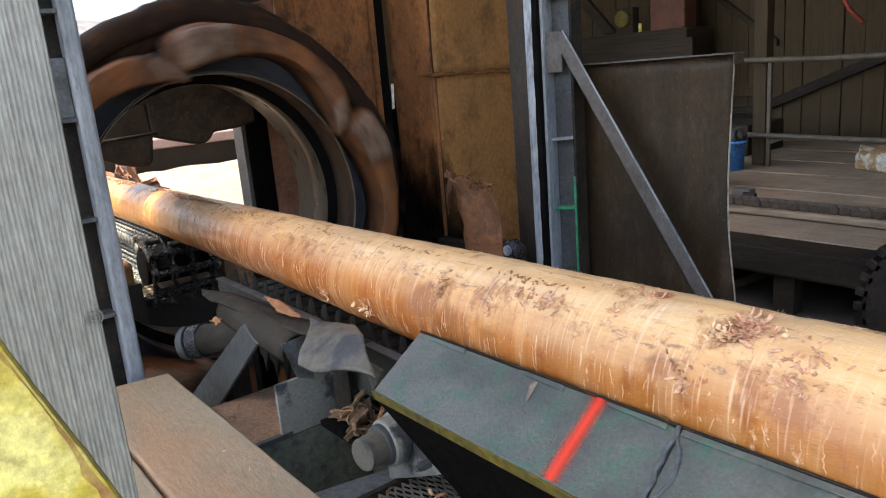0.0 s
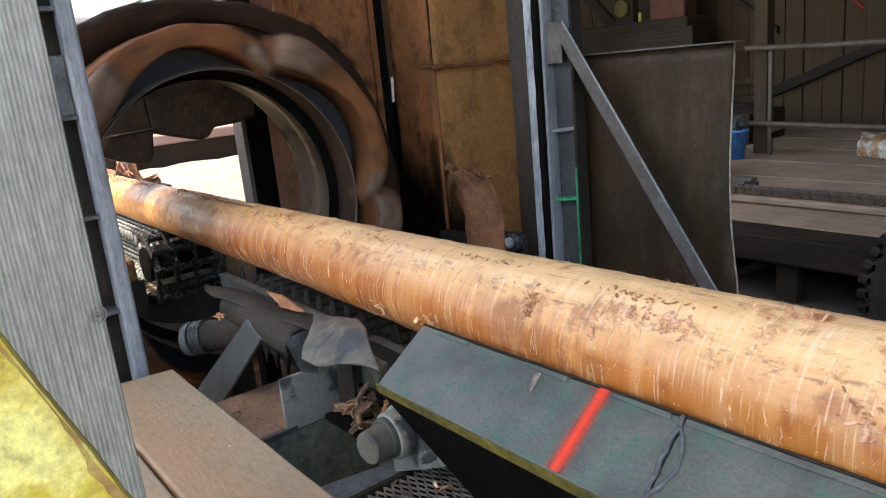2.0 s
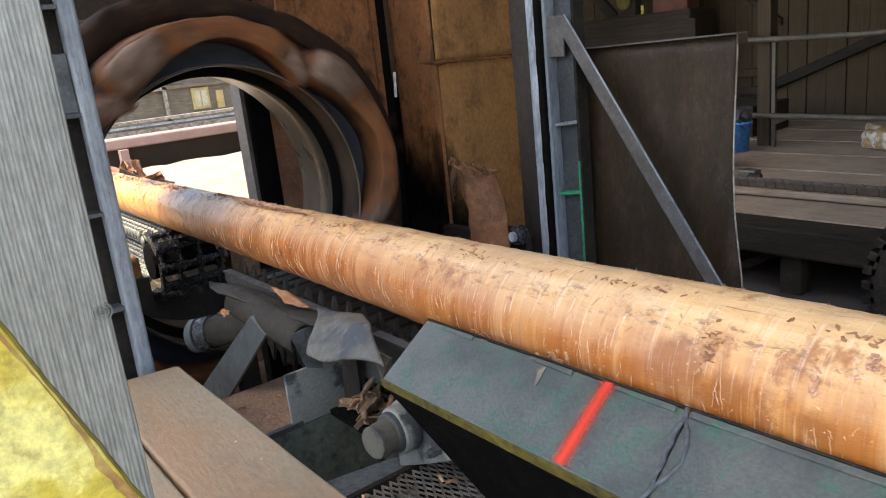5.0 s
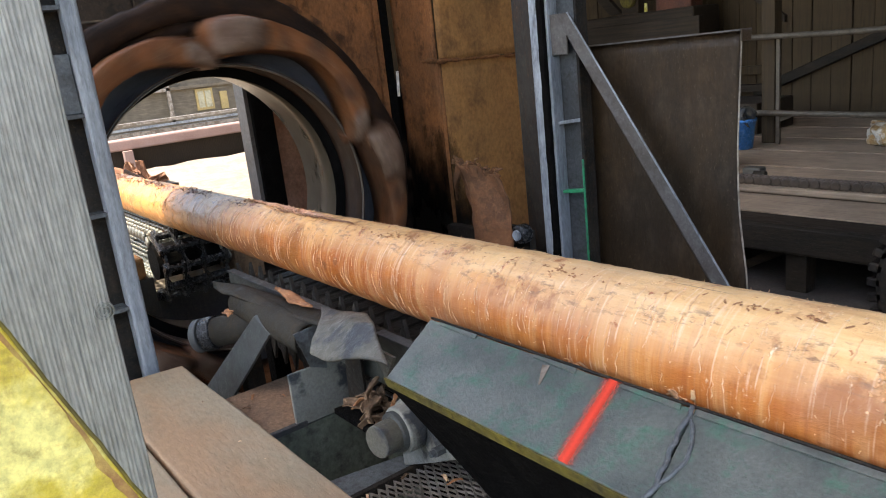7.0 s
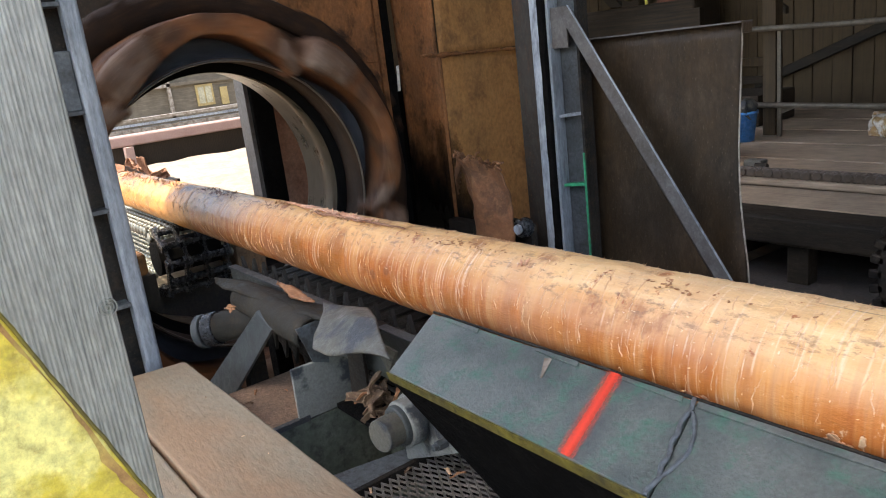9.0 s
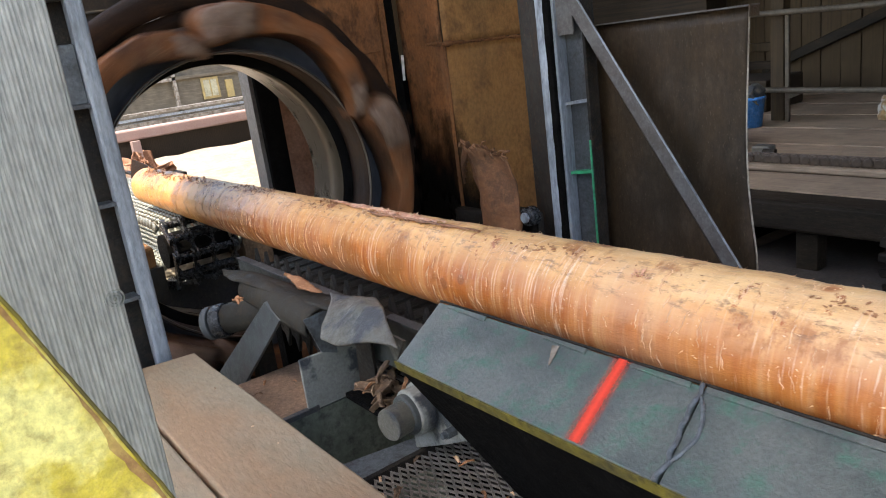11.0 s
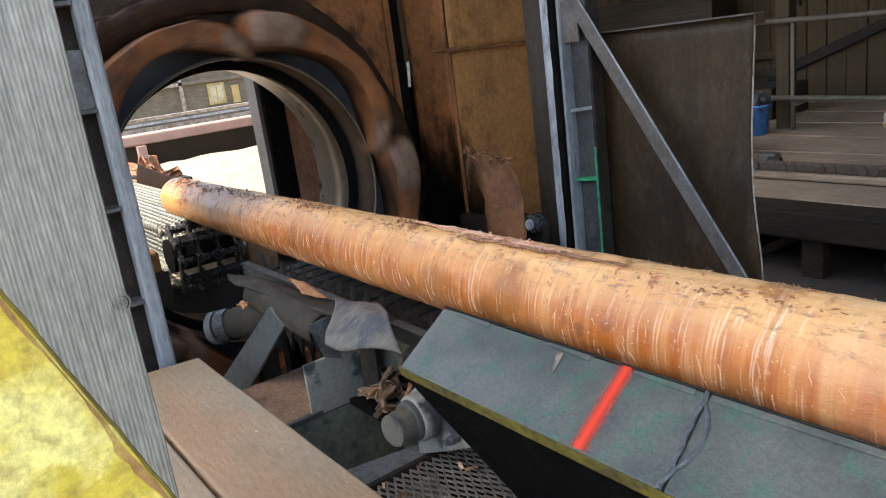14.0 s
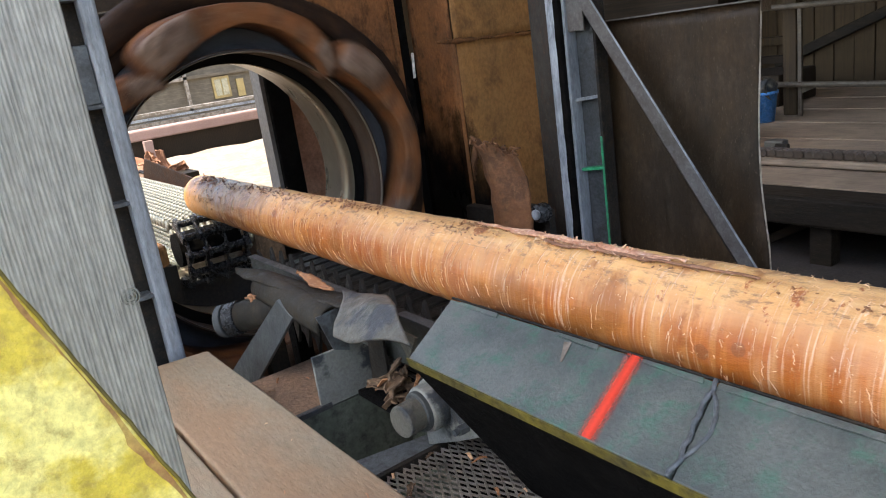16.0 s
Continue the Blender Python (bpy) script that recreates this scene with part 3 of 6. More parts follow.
# the shed: a roof over the machines, boarded walls at the back, open towards the yard
ROOF_X0, ROOF_X1, ROOF_Y0, ROOF_Y1, ROOF_Z = -3.32, 1.3, -2.75, 11.0, 5.2
structure("roof", box(ROOF_X0, ROOF_X1, ROOF_Y0, ROOF_Y1, ROOF_Z, ROOF_Z + 0.08), M_ROOF, "dull metal shed roof over the machine line", "roof")
structure("wall_east", box(ROOF_X1, ROOF_X1 + 0.1, 1.6, 11.0, 0.0, ROOF_Z), M_BARN, "dark boarded wall at the end of the shed", "wall")
structure("wall_west", box(-9.6, -9.5, 3.2, 11.0, 0.0, ROOF_Z + 0.3), M_BARN, "dark boarded wall beyond the machine", "wall")
structure("lean_to_roof", box(-9.6, -3.2, 2.3, 11.0, ROOF_Z + 0.1, ROOF_Z + 0.2), M_ROOF, "dull metal roof over the back bay", "roof")

# Unseen low wall, added to hold back low light from the south.
structure("light_block_south", box(-3.3, 1.6, -3.3, -3.2, 0.0, 1.15), M_BARN, "unseen low wall added to block light from the open side", "wall")
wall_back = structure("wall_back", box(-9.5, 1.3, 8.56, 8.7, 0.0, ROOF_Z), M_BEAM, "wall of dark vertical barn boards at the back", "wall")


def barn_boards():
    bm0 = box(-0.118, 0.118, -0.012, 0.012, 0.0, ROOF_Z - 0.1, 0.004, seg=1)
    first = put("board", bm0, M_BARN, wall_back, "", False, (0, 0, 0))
    me = first.data
    x = -9.3
    k = 0
    while x < 1.2:
        ob = first if k == 0 else new("board", me)
        ob.parent = wall_back
        ob.location = (x, 8.545 - 0.012 * random.random(), 0.02)
        ob.rotation_euler = (0, radians(random.uniform(-0.3, 0.3)), 0)
        x += 0.245
        k += 1


# ---- the back bay: raised plank deck, rails, beams ----
DECK_Z = 0.5
deck = thing("deck", (-3.0, 4.0, 0.0), "raised deck of grey worn planks with a dark timber edge", "deck", kind="structure")
part("edge_beam", box(-9.0, 1.2, 3.30, 3.52, DECK_Z - 0.20, DECK_Z - 0.012, 0.02), M_NEARBLACK, deck, "dark timber edge beam")
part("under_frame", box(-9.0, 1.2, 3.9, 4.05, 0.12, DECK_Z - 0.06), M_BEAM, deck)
# Legs in near-black: the dark under the deck is in their colour.
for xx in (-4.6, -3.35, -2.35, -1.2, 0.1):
    part("leg", box(xx, xx + 0.14, 3.36, 3.48, 0.0, DECK_Z - 0.2, 0.008), M_NEARBLACK, deck)
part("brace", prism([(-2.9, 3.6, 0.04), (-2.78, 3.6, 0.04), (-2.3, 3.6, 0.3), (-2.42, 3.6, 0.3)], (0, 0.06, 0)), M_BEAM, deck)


def deck_planks():
    y = 3.30
    k = 0
    while y < 8.5:
        w = 0.235 + 0.02 * ((k * 7) % 3)
        if y + w > 8.52:
            break
        bm = box(-9.0, 1.25, y + 0.004, y + w - 0.006, DECK_Z - 0.05, DECK_Z + 0.004 * ((k * 5) % 3) - 0.006, 0.002, seg=1)
        dent(bm, 0.004, 1.3, k)
        part("plank", bm, M_DECK if y > 3.5 else M_NEARBLACK, deck)
        y += w
        k += 1


# low timber curb that carries the drag chain
solo("chain_guide", box(-6.5, 1.2, 4.02, 4.30, DECK_Z + 0.004, DECK_Z + 0.05, 0.012), M_DECK, (-2.6, 4.16, DECK_Z), "low grey timber guide under the drag chain", "timber")


def drag_chain():
    ch = thing("drag_chain", (-2.6, 4.12, DECK_Z + 0.05), "rusty drag chain lying along the deck edge", "chain")
    one = bmesh.new()
    for s in (-1, 1):
        one = rod((0, s * 0.022, 0), (0, s * 0.046, 0), 0.043, n=18, bm=one, bevel=0.010)
        one = rod((0.044, s * 0.034, 0), (0.044, s * 0.056, 0), 0.041, n=18, bm=one, bevel=0.010)
        one = box(0.0, 0.085, s * 0.034 - 0.006, s * 0.034 + 0.006, -0.024, 0.024, 0.004, one, 1)
    one = rod((0, -0.03, 0), (0, 0.03, 0), 0.03, n=10, bm=one)
    one.transform(Matrix.Scale(0.80, 4))
    link0 = put("link", one, M_CHAIN, ch, "", False, (0, 0, 0))
    me = link0.data
    k = 0
    x = -4.4
    while x < 0.6:
        ob = link0 if k == 0 else new("link", me)
        ob.parent = ch
        ob.location = (x + 2.6, 0.004 * math.sin(k * 1.7), 0.034)
        ob.rotation_euler = (radians(2 * math.sin(k * 2.3)), 0, 0)
        x += 0.071
        k += 1


drag_chain()

rail = thing("guard_rail", (-3.9, 6.1, DECK_Z), "weathered pipe guard rail with flat steel post on the deck", "railing")
part("top_rail", tube([(-9.0, 6.1, 1.60), (-5.2, 6.1, 1.585), (-4.2, 6.1, 1.575), (-3.3, 6.1, 1.55), (-1.0, 6.1, 1.53), (1.2, 6.1, 1.5)], 0.028), M_RAIL, rail, smooth=True)
part("mid_rail", tube([(-9.0, 6.1, 0.86), (-4.3, 6.1, 0.83), (-3.0, 6.1, 0.80), (1.2, 6.1, 0.76)], 0.028), M_RAIL, rail, smooth=True)
for xx in (-3.91, -7.3, -0.4):
    part("post", box(xx - 0.02, xx + 0.02, 6.13, 6.16, DECK_Z, 1.56, 0.004), M_RAIL, rail)
    part("foot", prism([(xx + 0.02, 6.14, 0.80), (xx + 0.20, 6.14, 0.80), (xx + 0.02, 6.14, 0.73)], (0, 0.02, 0)), M_RAIL, rail)
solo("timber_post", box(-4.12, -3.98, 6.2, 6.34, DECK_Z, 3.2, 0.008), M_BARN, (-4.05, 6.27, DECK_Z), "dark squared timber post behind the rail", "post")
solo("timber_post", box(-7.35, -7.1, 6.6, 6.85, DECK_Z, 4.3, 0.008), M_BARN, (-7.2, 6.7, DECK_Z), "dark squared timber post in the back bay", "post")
solo("timber_brace", prism([(-5.5, 8.43, 0.72), (-5.5, 8.43, 0.85), (-2.4, 8.43, 2.06), (-2.4, 8.43, 1.93)], (0, 0.1, 0), 0.01), M_NEARBLACK, (-4.0, 8.45, 0.75), "dark diagonal timber brace nailed on the back wall", "brace")
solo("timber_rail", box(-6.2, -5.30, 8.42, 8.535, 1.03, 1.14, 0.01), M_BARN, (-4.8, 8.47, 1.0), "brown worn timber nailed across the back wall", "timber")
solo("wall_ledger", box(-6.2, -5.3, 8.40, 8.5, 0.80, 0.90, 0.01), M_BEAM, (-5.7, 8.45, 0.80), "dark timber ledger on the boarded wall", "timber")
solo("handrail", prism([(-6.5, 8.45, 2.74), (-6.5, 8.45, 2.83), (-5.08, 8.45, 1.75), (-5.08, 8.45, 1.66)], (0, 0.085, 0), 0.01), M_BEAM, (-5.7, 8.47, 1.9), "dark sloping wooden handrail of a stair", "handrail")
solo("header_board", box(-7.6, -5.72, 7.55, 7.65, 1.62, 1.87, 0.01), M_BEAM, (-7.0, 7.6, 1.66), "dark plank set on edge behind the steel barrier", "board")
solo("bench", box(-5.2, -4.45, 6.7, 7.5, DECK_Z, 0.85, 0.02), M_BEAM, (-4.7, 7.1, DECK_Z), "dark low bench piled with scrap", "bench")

# stair stringers and machinery shapes in the dark, high at the back
solo("stair_stringer", prism([(-8.95, 8.44, 3.1), (-8.72, 8.44, 3.1), (-7.66, 8.44, 2.04), (-7.89, 8.44, 2.04)], (0, 0.095, 0), 0.01), M_BEAM, (-8.2, 8.46, 2.0), "dark sloping stair stringer", "stair")
mach = thing("back_machine", (-7.2, 7.3, DECK_Z), "dark dusty machine with a round yellow gauge", "machine")
part("frame", box(-8.0, -5.9, 7.7, 8.3, DECK_Z, 2.0, 0.03), M_BEAM, mach)
part("gauge", rod((-6.94, 7.66, 2.20), (-6.94, 7.74, 2.20), 0.12, n=24, bevel=0.02), M_YEDGE, mach, "dull yellow round casing", True)
part("bracket", box(-7.1, -6.8, 7.742, 7.9, 1.98, 2.35, 0.02), M_BEAM, mach)
part("lever", rod((-6.68, 7.75, 1.98), (-6.68, 7.75, 2.12), 0.022), M_YELLOW, mach, "short yellow lever", True)
part("box", box(-6.5, -5.95, 7.72, 8.0, 1.99, 2.75, 0.02), worn("dull_red_paint", (0.105, 0.036, 0.020), (0.07, 0.026, 0.016), (0.14, 0.06, 0.036), 0.7, big=6), mach, "small reddish control box")

# blue bucket with rags
bk = thing("bucket", (-4.14, 5.85, DECK_Z), "blue plastic bucket filled with rags on the deck", "bucket")
pail = lathe([(0.0, 0.001), (0.0, 0.112), (0.30, 0.145), (0.30, 0.152), (0.27, 0.152), (0.27, 0.146), (0.30, 0.138), (0.06, 0.11), (0.06, 0.001)], (0, 0, 0), 40, closed=False)
pail.transform(Matrix.Translation((-4.14, 5.85, DECK_Z)) @ Matrix.Rotation(radians(-90), 4, "Y"))
part("body", pail, M_BLUE, bk, smooth=True)
rg = bmesh.new()
bmesh.ops.create_icosphere(rg, subdivisions=4, radius=0.12, matrix=Matrix.Translation((-4.12, 5.85, DECK_Z + 0.29)))
dent(rg, 0.09, 9.0, 3.0)
part("rags", rg, M_GREYP, bk, "crumpled grey rags", True)
part("handle", tube([(-4.14 + 0.15 * math.cos(a), 5.85 - 0.02, DECK_Z + 0.27 + 0.10 * math.sin(a)) for a in [math.pi * i / 14 for i in range(15)]], 0.004, 6), M_RAIL, bk, "thin wire handle", True)

# crumpled bag on the deck
bg = bmesh.new()
bmesh.ops.create_icosphere(bg, subdivisions=5, radius=0.27, matrix=Matrix.Translation((-2.88, 6.35, DECK_Z + 0.02)) @ Matrix.Diagonal((1.0, 0.7, 0.7, 1)))
dent(bg, 0.10, 5.0, 8.0)
dent(bg, 0.03, 18.0, 2.0)
for v in bg.verts:
    v.co.z = max(v.co.z, DECK_Z + 0.003)
solo("bag", bg, M_BAG, (-2.88, 6.35, DECK_Z), "crumpled brown and white paper bag on the deck", "bag", smooth=True)
# electrical cable and red hose hanging at the wall
solo("cable", tube([(-2.33 + 0.58 * math.cos(a), 8.525, 1.75 + 0.63 * math.sin(a)) for a in [math.pi * (0.95 + 1.1 * i / 20) for i in range(21)]], 0.015, 6), M_BLACK, (-2.33, 8.52, 1.12), "black cable looped on the back wall", "cable", smooth=True)
solo("hose", tube([(-4.45, 8.52, 2.63), (-4.37, 8.52, 2.28), (-4.22, 8.52, 2.02), (-4.06, 8.52, 1.86)], 0.024, 8), worn("red_hose", (0.35, 0.05, 0.03), (0.28, 0.04, 0.03), (0.4, 0.1, 0.06), 0.5), (-4.2, 8.52, 1.85), "faded red hose hanging in the dark bay", "hose", smooth=True)
# small bolt lug and gear rack under the deck
lug = thing("lug", (-3.2, 4.5, DECK_Z), "small greenish cast steel lug with a bolt", "bracket")
part("body", box(-3.30, -3.14, 4.45, 4.55, DECK_Z, DECK_Z + 0.10, 0.015), M_GREYP, lug)
part("bolt", rod((-3.18, 4.43, DECK_Z + 0.06), (-3.08, 4.43, DECK_Z + 0.06), 0.025, n=8), M_DARK, lug)
gear = thing("gear", (-0.79, 1.8, 0.04), "large dark toothed gear wheel under the deck", "gear")
GC = Vector((-0.79, 1.8, 0.76))
gw = bmesh.new()
rod(GC + Vector((0, -0.05, 0)), GC + Vector((0, 0.05, 0)), 0.36, n=48, bm=gw)
part("disc", gw, M_DARK, gear, smooth=False)
part("axle", rod(GC + Vector((0, -0.3, 0)), GC + Vector((0, 0.3, 0)), 0.05), M_DARK, gear)
part("stand", box(GC.x - 0.1, GC.x + 0.1, GC.y + 0.14, GC.y + 0.24, 0.0, GC.z), M_DARK, gear)
for i in range(40):
    a = TAU * i / 40
    one = box(-0.018, 0.018, -0.05, 0.05, 0.34, 0.395, 0.006, seg=1)
    one.transform(Matrix.Translation(GC) @ Matrix.Rotation(a, 4, "Y"))
    part("tooth", one, M_DARK, gear)

# ---- steel barrier, right column and brace ----
bar = thing("barrier", (-1.75, 1.25, 0.0), "dark brown sheet-steel guard with a bright top flange", "barrier")


def barrier_sheet(u, v):
    z = 0.30 + 1.43 * v
    x1 = -1.392 - 0.022 * math.sin(math.pi * min(1.0, max(0.0, (z - 0.9) / 0.8))) + 0.02 * max(0.0, (1.1 - z) / 0.3) * 0.6
    x = -2.06 + (x1 + 2.06) * u
    return (x, 1.25 + 0.012 * math.sin(3 * v) * u + 0.006 * noise.noise(Vector((x * 3, z * 3, 0))), z)


part("sheet", sheet(barrier_sheet, 24, 30, 0.006), M_BARRIER, bar, smooth=True)
part("top_flange", prism([(-2.08, 1.22, 1.728), (-1.365, 1.22, 1.733), (-1.365, 1.27, 1.733), (-2.08, 1.27, 1.728)], (0, 0, 0.005)), M_BRACE, bar, "worn top flange")
part("flange_lip", box(-1.371, -1.366, 1.215, 1.27, 1.700, 1.738), M_BARRIER, bar)
edge_pts = [Vector(barrier_sheet(1.0, i / 24)) + Vector((0.003, -0.002, 0)) for i in range(25)]
part("side_edge", tube(edge_pts, 0.003, 6), M_EDGE, bar, "thin bright side edge", True)
for xx in (-2.0, -1.47):
    part("foot", box(xx, xx + 0.05, 1.26, 1.31, 0.04, 0.5), M_DARK, bar)

ZC = 3.6
col = thing("column", (-2.15, 1.2, 0.04), "blue-grey steel column with stiffeners and a scuffed bright edge", "column", "machine frame columns")
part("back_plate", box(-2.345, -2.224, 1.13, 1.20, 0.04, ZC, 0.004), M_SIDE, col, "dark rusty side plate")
part("front_bar", box(-2.2235, -2.174, 1.105, 1.17, 0.04, ZC, 0.007), M_WORN, col, "scuffed bright steel bar")
strip = bmesh.new()
for i in range(90):
    z0 = 0.6 + i * 0.03
    box(-2.1735, -2.147 + 0.008 * noise.noise(Vector((0, 0, z0 * 9))), 1.10 + 0.006 * noise.noise(Vector((3, 0, z0 * 11))), 1.15, z0, z0 + 0.0305, bm=strip)
part("wear_strip", strip, M_BLACK, col, "black greasy wear strip")
part("flange", box(-2.146, -2.132, 1.118, 1.175, 0.04, ZC, 0.002), M_DULL, col)
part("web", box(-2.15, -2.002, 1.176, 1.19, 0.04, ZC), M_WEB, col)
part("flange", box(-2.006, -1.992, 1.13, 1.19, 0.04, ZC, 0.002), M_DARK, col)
for zz in (1.15, 1.435, 1.985, 2.3):
    part("stiffener", prism([(-2.131, 1.14, zz), (-2.007, 1.14, zz + 0.014), (-2.007, 1.175, zz + 0.014), (-2.131, 1.175, zz)], (0, 0, 0.012)), M_DULL if zz > 1.2 else M_GREENP, col)
part("overspray", box(-2.004, -1.997, 1.124, 1.1295, 0.75, 1.30), M_GREENP, col, "thin line of green paint")

brace = thing("diagonal_brace", (-1.8, 1.15, 0.86), "grey angle-iron brace sloping down from the steel column", "brace")
part("front_leg", prism([(-2.093, 1.118, 1.862), (-2.025, 1.118, 1.862), (-1.268, 1.118, 0.75), (-1.336, 1.118, 0.75)], (0, 0.010, 0), 0.002), M_BRACE, brace)
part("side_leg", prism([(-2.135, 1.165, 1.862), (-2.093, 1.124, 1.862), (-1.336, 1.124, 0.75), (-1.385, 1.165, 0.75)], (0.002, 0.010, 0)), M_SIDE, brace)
part("worn_edge", prism([(-2.031, 1.1165, 1.866), (-2.023, 1.1165, 1.866), (-1.266, 1.1165, 0.754), (-1.274, 1.1165, 0.754)], (0, 0.0015, 0)), M_WORN, brace, "bright rubbed edge")
part("head_plate", box(-2.155, -2.05, 1.131, 1.139, 1.71, 1.866, 0.002), M_BRACE, brace)

# ---- ring housing: rust-brown sheets, black gap, box panel ----
hs = thing("housing", (-3.2, 0.9, 0.04), "rust-orange steel housing sheet behind the rotor", "housing")
part("upper_sheet", box(-3.22, -3.2, 0.512, 1.02, 1.95, 3.4), M_RUST, hs)
part("side_sheet", box(-3.22, -3.2, 0.72, 1.02, 0.04, 1.95), M_RUST, hs)
part("raised_panel", box(-3.1995, -3.188, 0.60, 0.985, 1.735, 3.2, 0.003), M_RUST, hs)
part("edge_strip", box(-3.21, -3.18, 1.0, 1.03, 0.04, 3.4), M_RUST, hs)
part("top_beam", box(-3.3, -3.0, 0.36, 0.46, 2.12, 2.4, 0.01), M_DARK, hs)
# Black posts carry the darkness of the gap in their colour.
gap = thing("gap_post", (-3.3, 1.12, 0.04), "black post painted as the dark gap beside the housing", "post")
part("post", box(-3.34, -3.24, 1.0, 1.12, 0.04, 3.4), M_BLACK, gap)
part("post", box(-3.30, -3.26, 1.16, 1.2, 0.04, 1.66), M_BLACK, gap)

pn = thing("panel_box", (-3.05, 1.5, 0.04), "tall box of stained rust-brown steel sheets with a torn seam", "cabinet")


def face_sheet(y0, y1, z0, z1, seed):
    def fn(u, v):
        y = y0 + (y1 - y0) * u
        z = z0 + (z1 - z0) * v
        return (-2.90 + 0.010 * noise.noise(Vector((seed, y * 2.5, z * 2.5))) + 0.006 * math.sin(u * 3), y, z)
    return fn


part("lower_sheet", sheet(face_sheet(1.15, 1.95, 0.04, 1.725, 1.0), 20, 40, 0.006), M_RUST2, pn, smooth=True)
part("upper_sheet", sheet(lambda u, v: Vector(face_sheet(1.15, 1.95, 1.73, 3.4, 4.0)(u, v)) + Vector((0.014, 0, 0)), 20, 40, 0.006), M_RUST2, pn, smooth=True)
part("side_sheet", sheet(lambda u, v: (-2.905 - 0.33 * u, 1.15 + 0.006 * noise.noise(Vector((u * 2, 0, v * 6))), 0.04 + 3.36 * v), 8, 40, 0.006), M_RUST, pn, "orange rusty side sheet", True)
part("corner_angle", rod((-2.899, 1.153, 0.04), (-2.899, 1.153, 1.72), 0.009, n=12), M_RUST, pn, "rounded rusty corner", True)
seam = bmesh.new()
for i in range(60):
    y = 1.03 + 0.011 * i
    r = 0.008 + 0.010 * noise.noise(Vector((y * 20, 0, 0))) + 0.010 * max(0.0, 1 - abs(y - 1.16) / 0.05)
    bmesh.ops.create_icosphere(seam, subdivisions=1, radius=max(0.003, r), matrix=Matrix.Translation((-2.860, max(y, 1.03), 1.735 - 0.025 * (y - 1.03) + 0.006 * noise.noise(Vector((y * 9, 5, 0))))) @ Matrix.Diagonal((1, 1.8, 1, 1)))
part("torn_seam", seam, M_RUST, pn, "ragged torn seam lip", True)

# These coats hold both the grease and the shade low on the box.
part("grease_shade_coat", sheet(lambda u, v: (-2.902 - 0.33 * u, 1.138, 0.04 + 1.75 * v), 4, 8, 0.002), M_GREASE_SHADE, pn, "caked grease and painted shade on the lower side")
part("grease_shade_coat", sheet(lambda u, v: (-2.866, 1.134 + 0.56 * u, 0.04 + 1.66 * v), 8, 8, 0.002), M_GREASE_SHADE, pn, "caked grease and painted shade on the lower front")
part("white_strip", prism([(-3.2385, 1.129, 1.703), (-3.2385, 1.145, 1.703), (-3.2385, 1.137, 1.576), (-3.2385, 1.121, 1.576)], (0.0015, 0, 0)), M_WHITE_STRIP, gap, "narrow white strip")
# torn rubber flap and the roller beside it
fl = bmesh.new()


def flap(u, v):
    x = -2.60 + 0.265 * u + 0.10 * v + 0.02 * math.sin(5 * v) * u
    crown = 0.05 * math.sin(math.pi * min(1.0, u * 1.15)) - 0.035 * u
    fold = 0.05 * (1 - v) ** 6
    z = 1.285 - 0.50 * v + crown * (1 - v) + 0.022 * noise.noise(Vector((u * 8, 0, 3))) * (1 - v) ** 3
    y = 1.0 - 0.05 * math.sin(math.pi * u) - fold + 0.03 * math.sin(9 * u + 2.0 * v) * (1 - v) ** 2 + 0.02 * noise.noise(Vector((u * 3, v * 3, 0))) - 0.04 * v
    return (x, y, z)


flap_bm = sheet(flap, 30, 34, 0.010)
dent(flap_bm, 0.010, 16.0, 2.0)
fp = thing("belt_flap", (-2.45, 1.0, 0.8), "torn brown belting flap hanging with a frayed top", "flap")
part("belting", flap_bm, M_LEATHER, fp, smooth=True)
fr = bmesh.new()
for i in range(34):
    u = 0.45 + 0.55 * random.random()
    p = Vector(flap(u, 0.0))
    q = p + Vector((random.uniform(-0.03, 0.05), random.uniform(-0.03, 0.01), random.uniform(-0.03, 0.03)))
    tube([p, (p + q) / 2 + Vector((0, -0.008, 0.01)), q], 0.0045, 5, fr)
for i in range(5):
    p = Vector(flap(0.02 * i, 0.02))
    tube([p, p + Vector((-0.015, -0.01, -0.07)), p + Vector((-0.02, 0.0, -0.16 + 0.02 * i))], 0.005, 5, fr)
tagged(part("fray", fr, M_LEATHER, fp, "frayed strands", True), kind="stuff")
part("hanger", box(-2.5, -2.3, 1.05, 1.08, 0.75, 1.0), M_DARK, fp)
ro = thing("roller", (-2.242, 1.0, 0.8), "dark steel roller end beside the column", "roller")
part("drum", rod((-2.242, 0.965, 0.995), (-2.242, 1.02, 0.995), 0.042, n=32, bevel=0.010), M_GREASE, ro, smooth=False)
part("hub", rod((-2.242, 0.952, 0.995), (-2.242, 0.966, 0.995), 0.022, n=20, bevel=0.003), M_WORN, ro)
part("stand", box(-2.262, -2.225, 1.015, 1.05, 0.04, 1.0), M_DARK, ro)

# dark lower side of the machine behind the log
solo("machine_skirt", box(-2.86, -2.4, 1.06, 1.12, 0.04, 0.95, 0.01), M_DARK, (-2.6, 1.08, 0.04), "dark oily skirt plate under the housing", "plate")
solo("outfeed_beam", box(-2.3, 1.3, 0.35, 0.47, 0.70, 0.84, 0.01), M_DARK, (-1.0, 0.4, 0.7), "dark steel beam behind the outfeed chain", "beam")

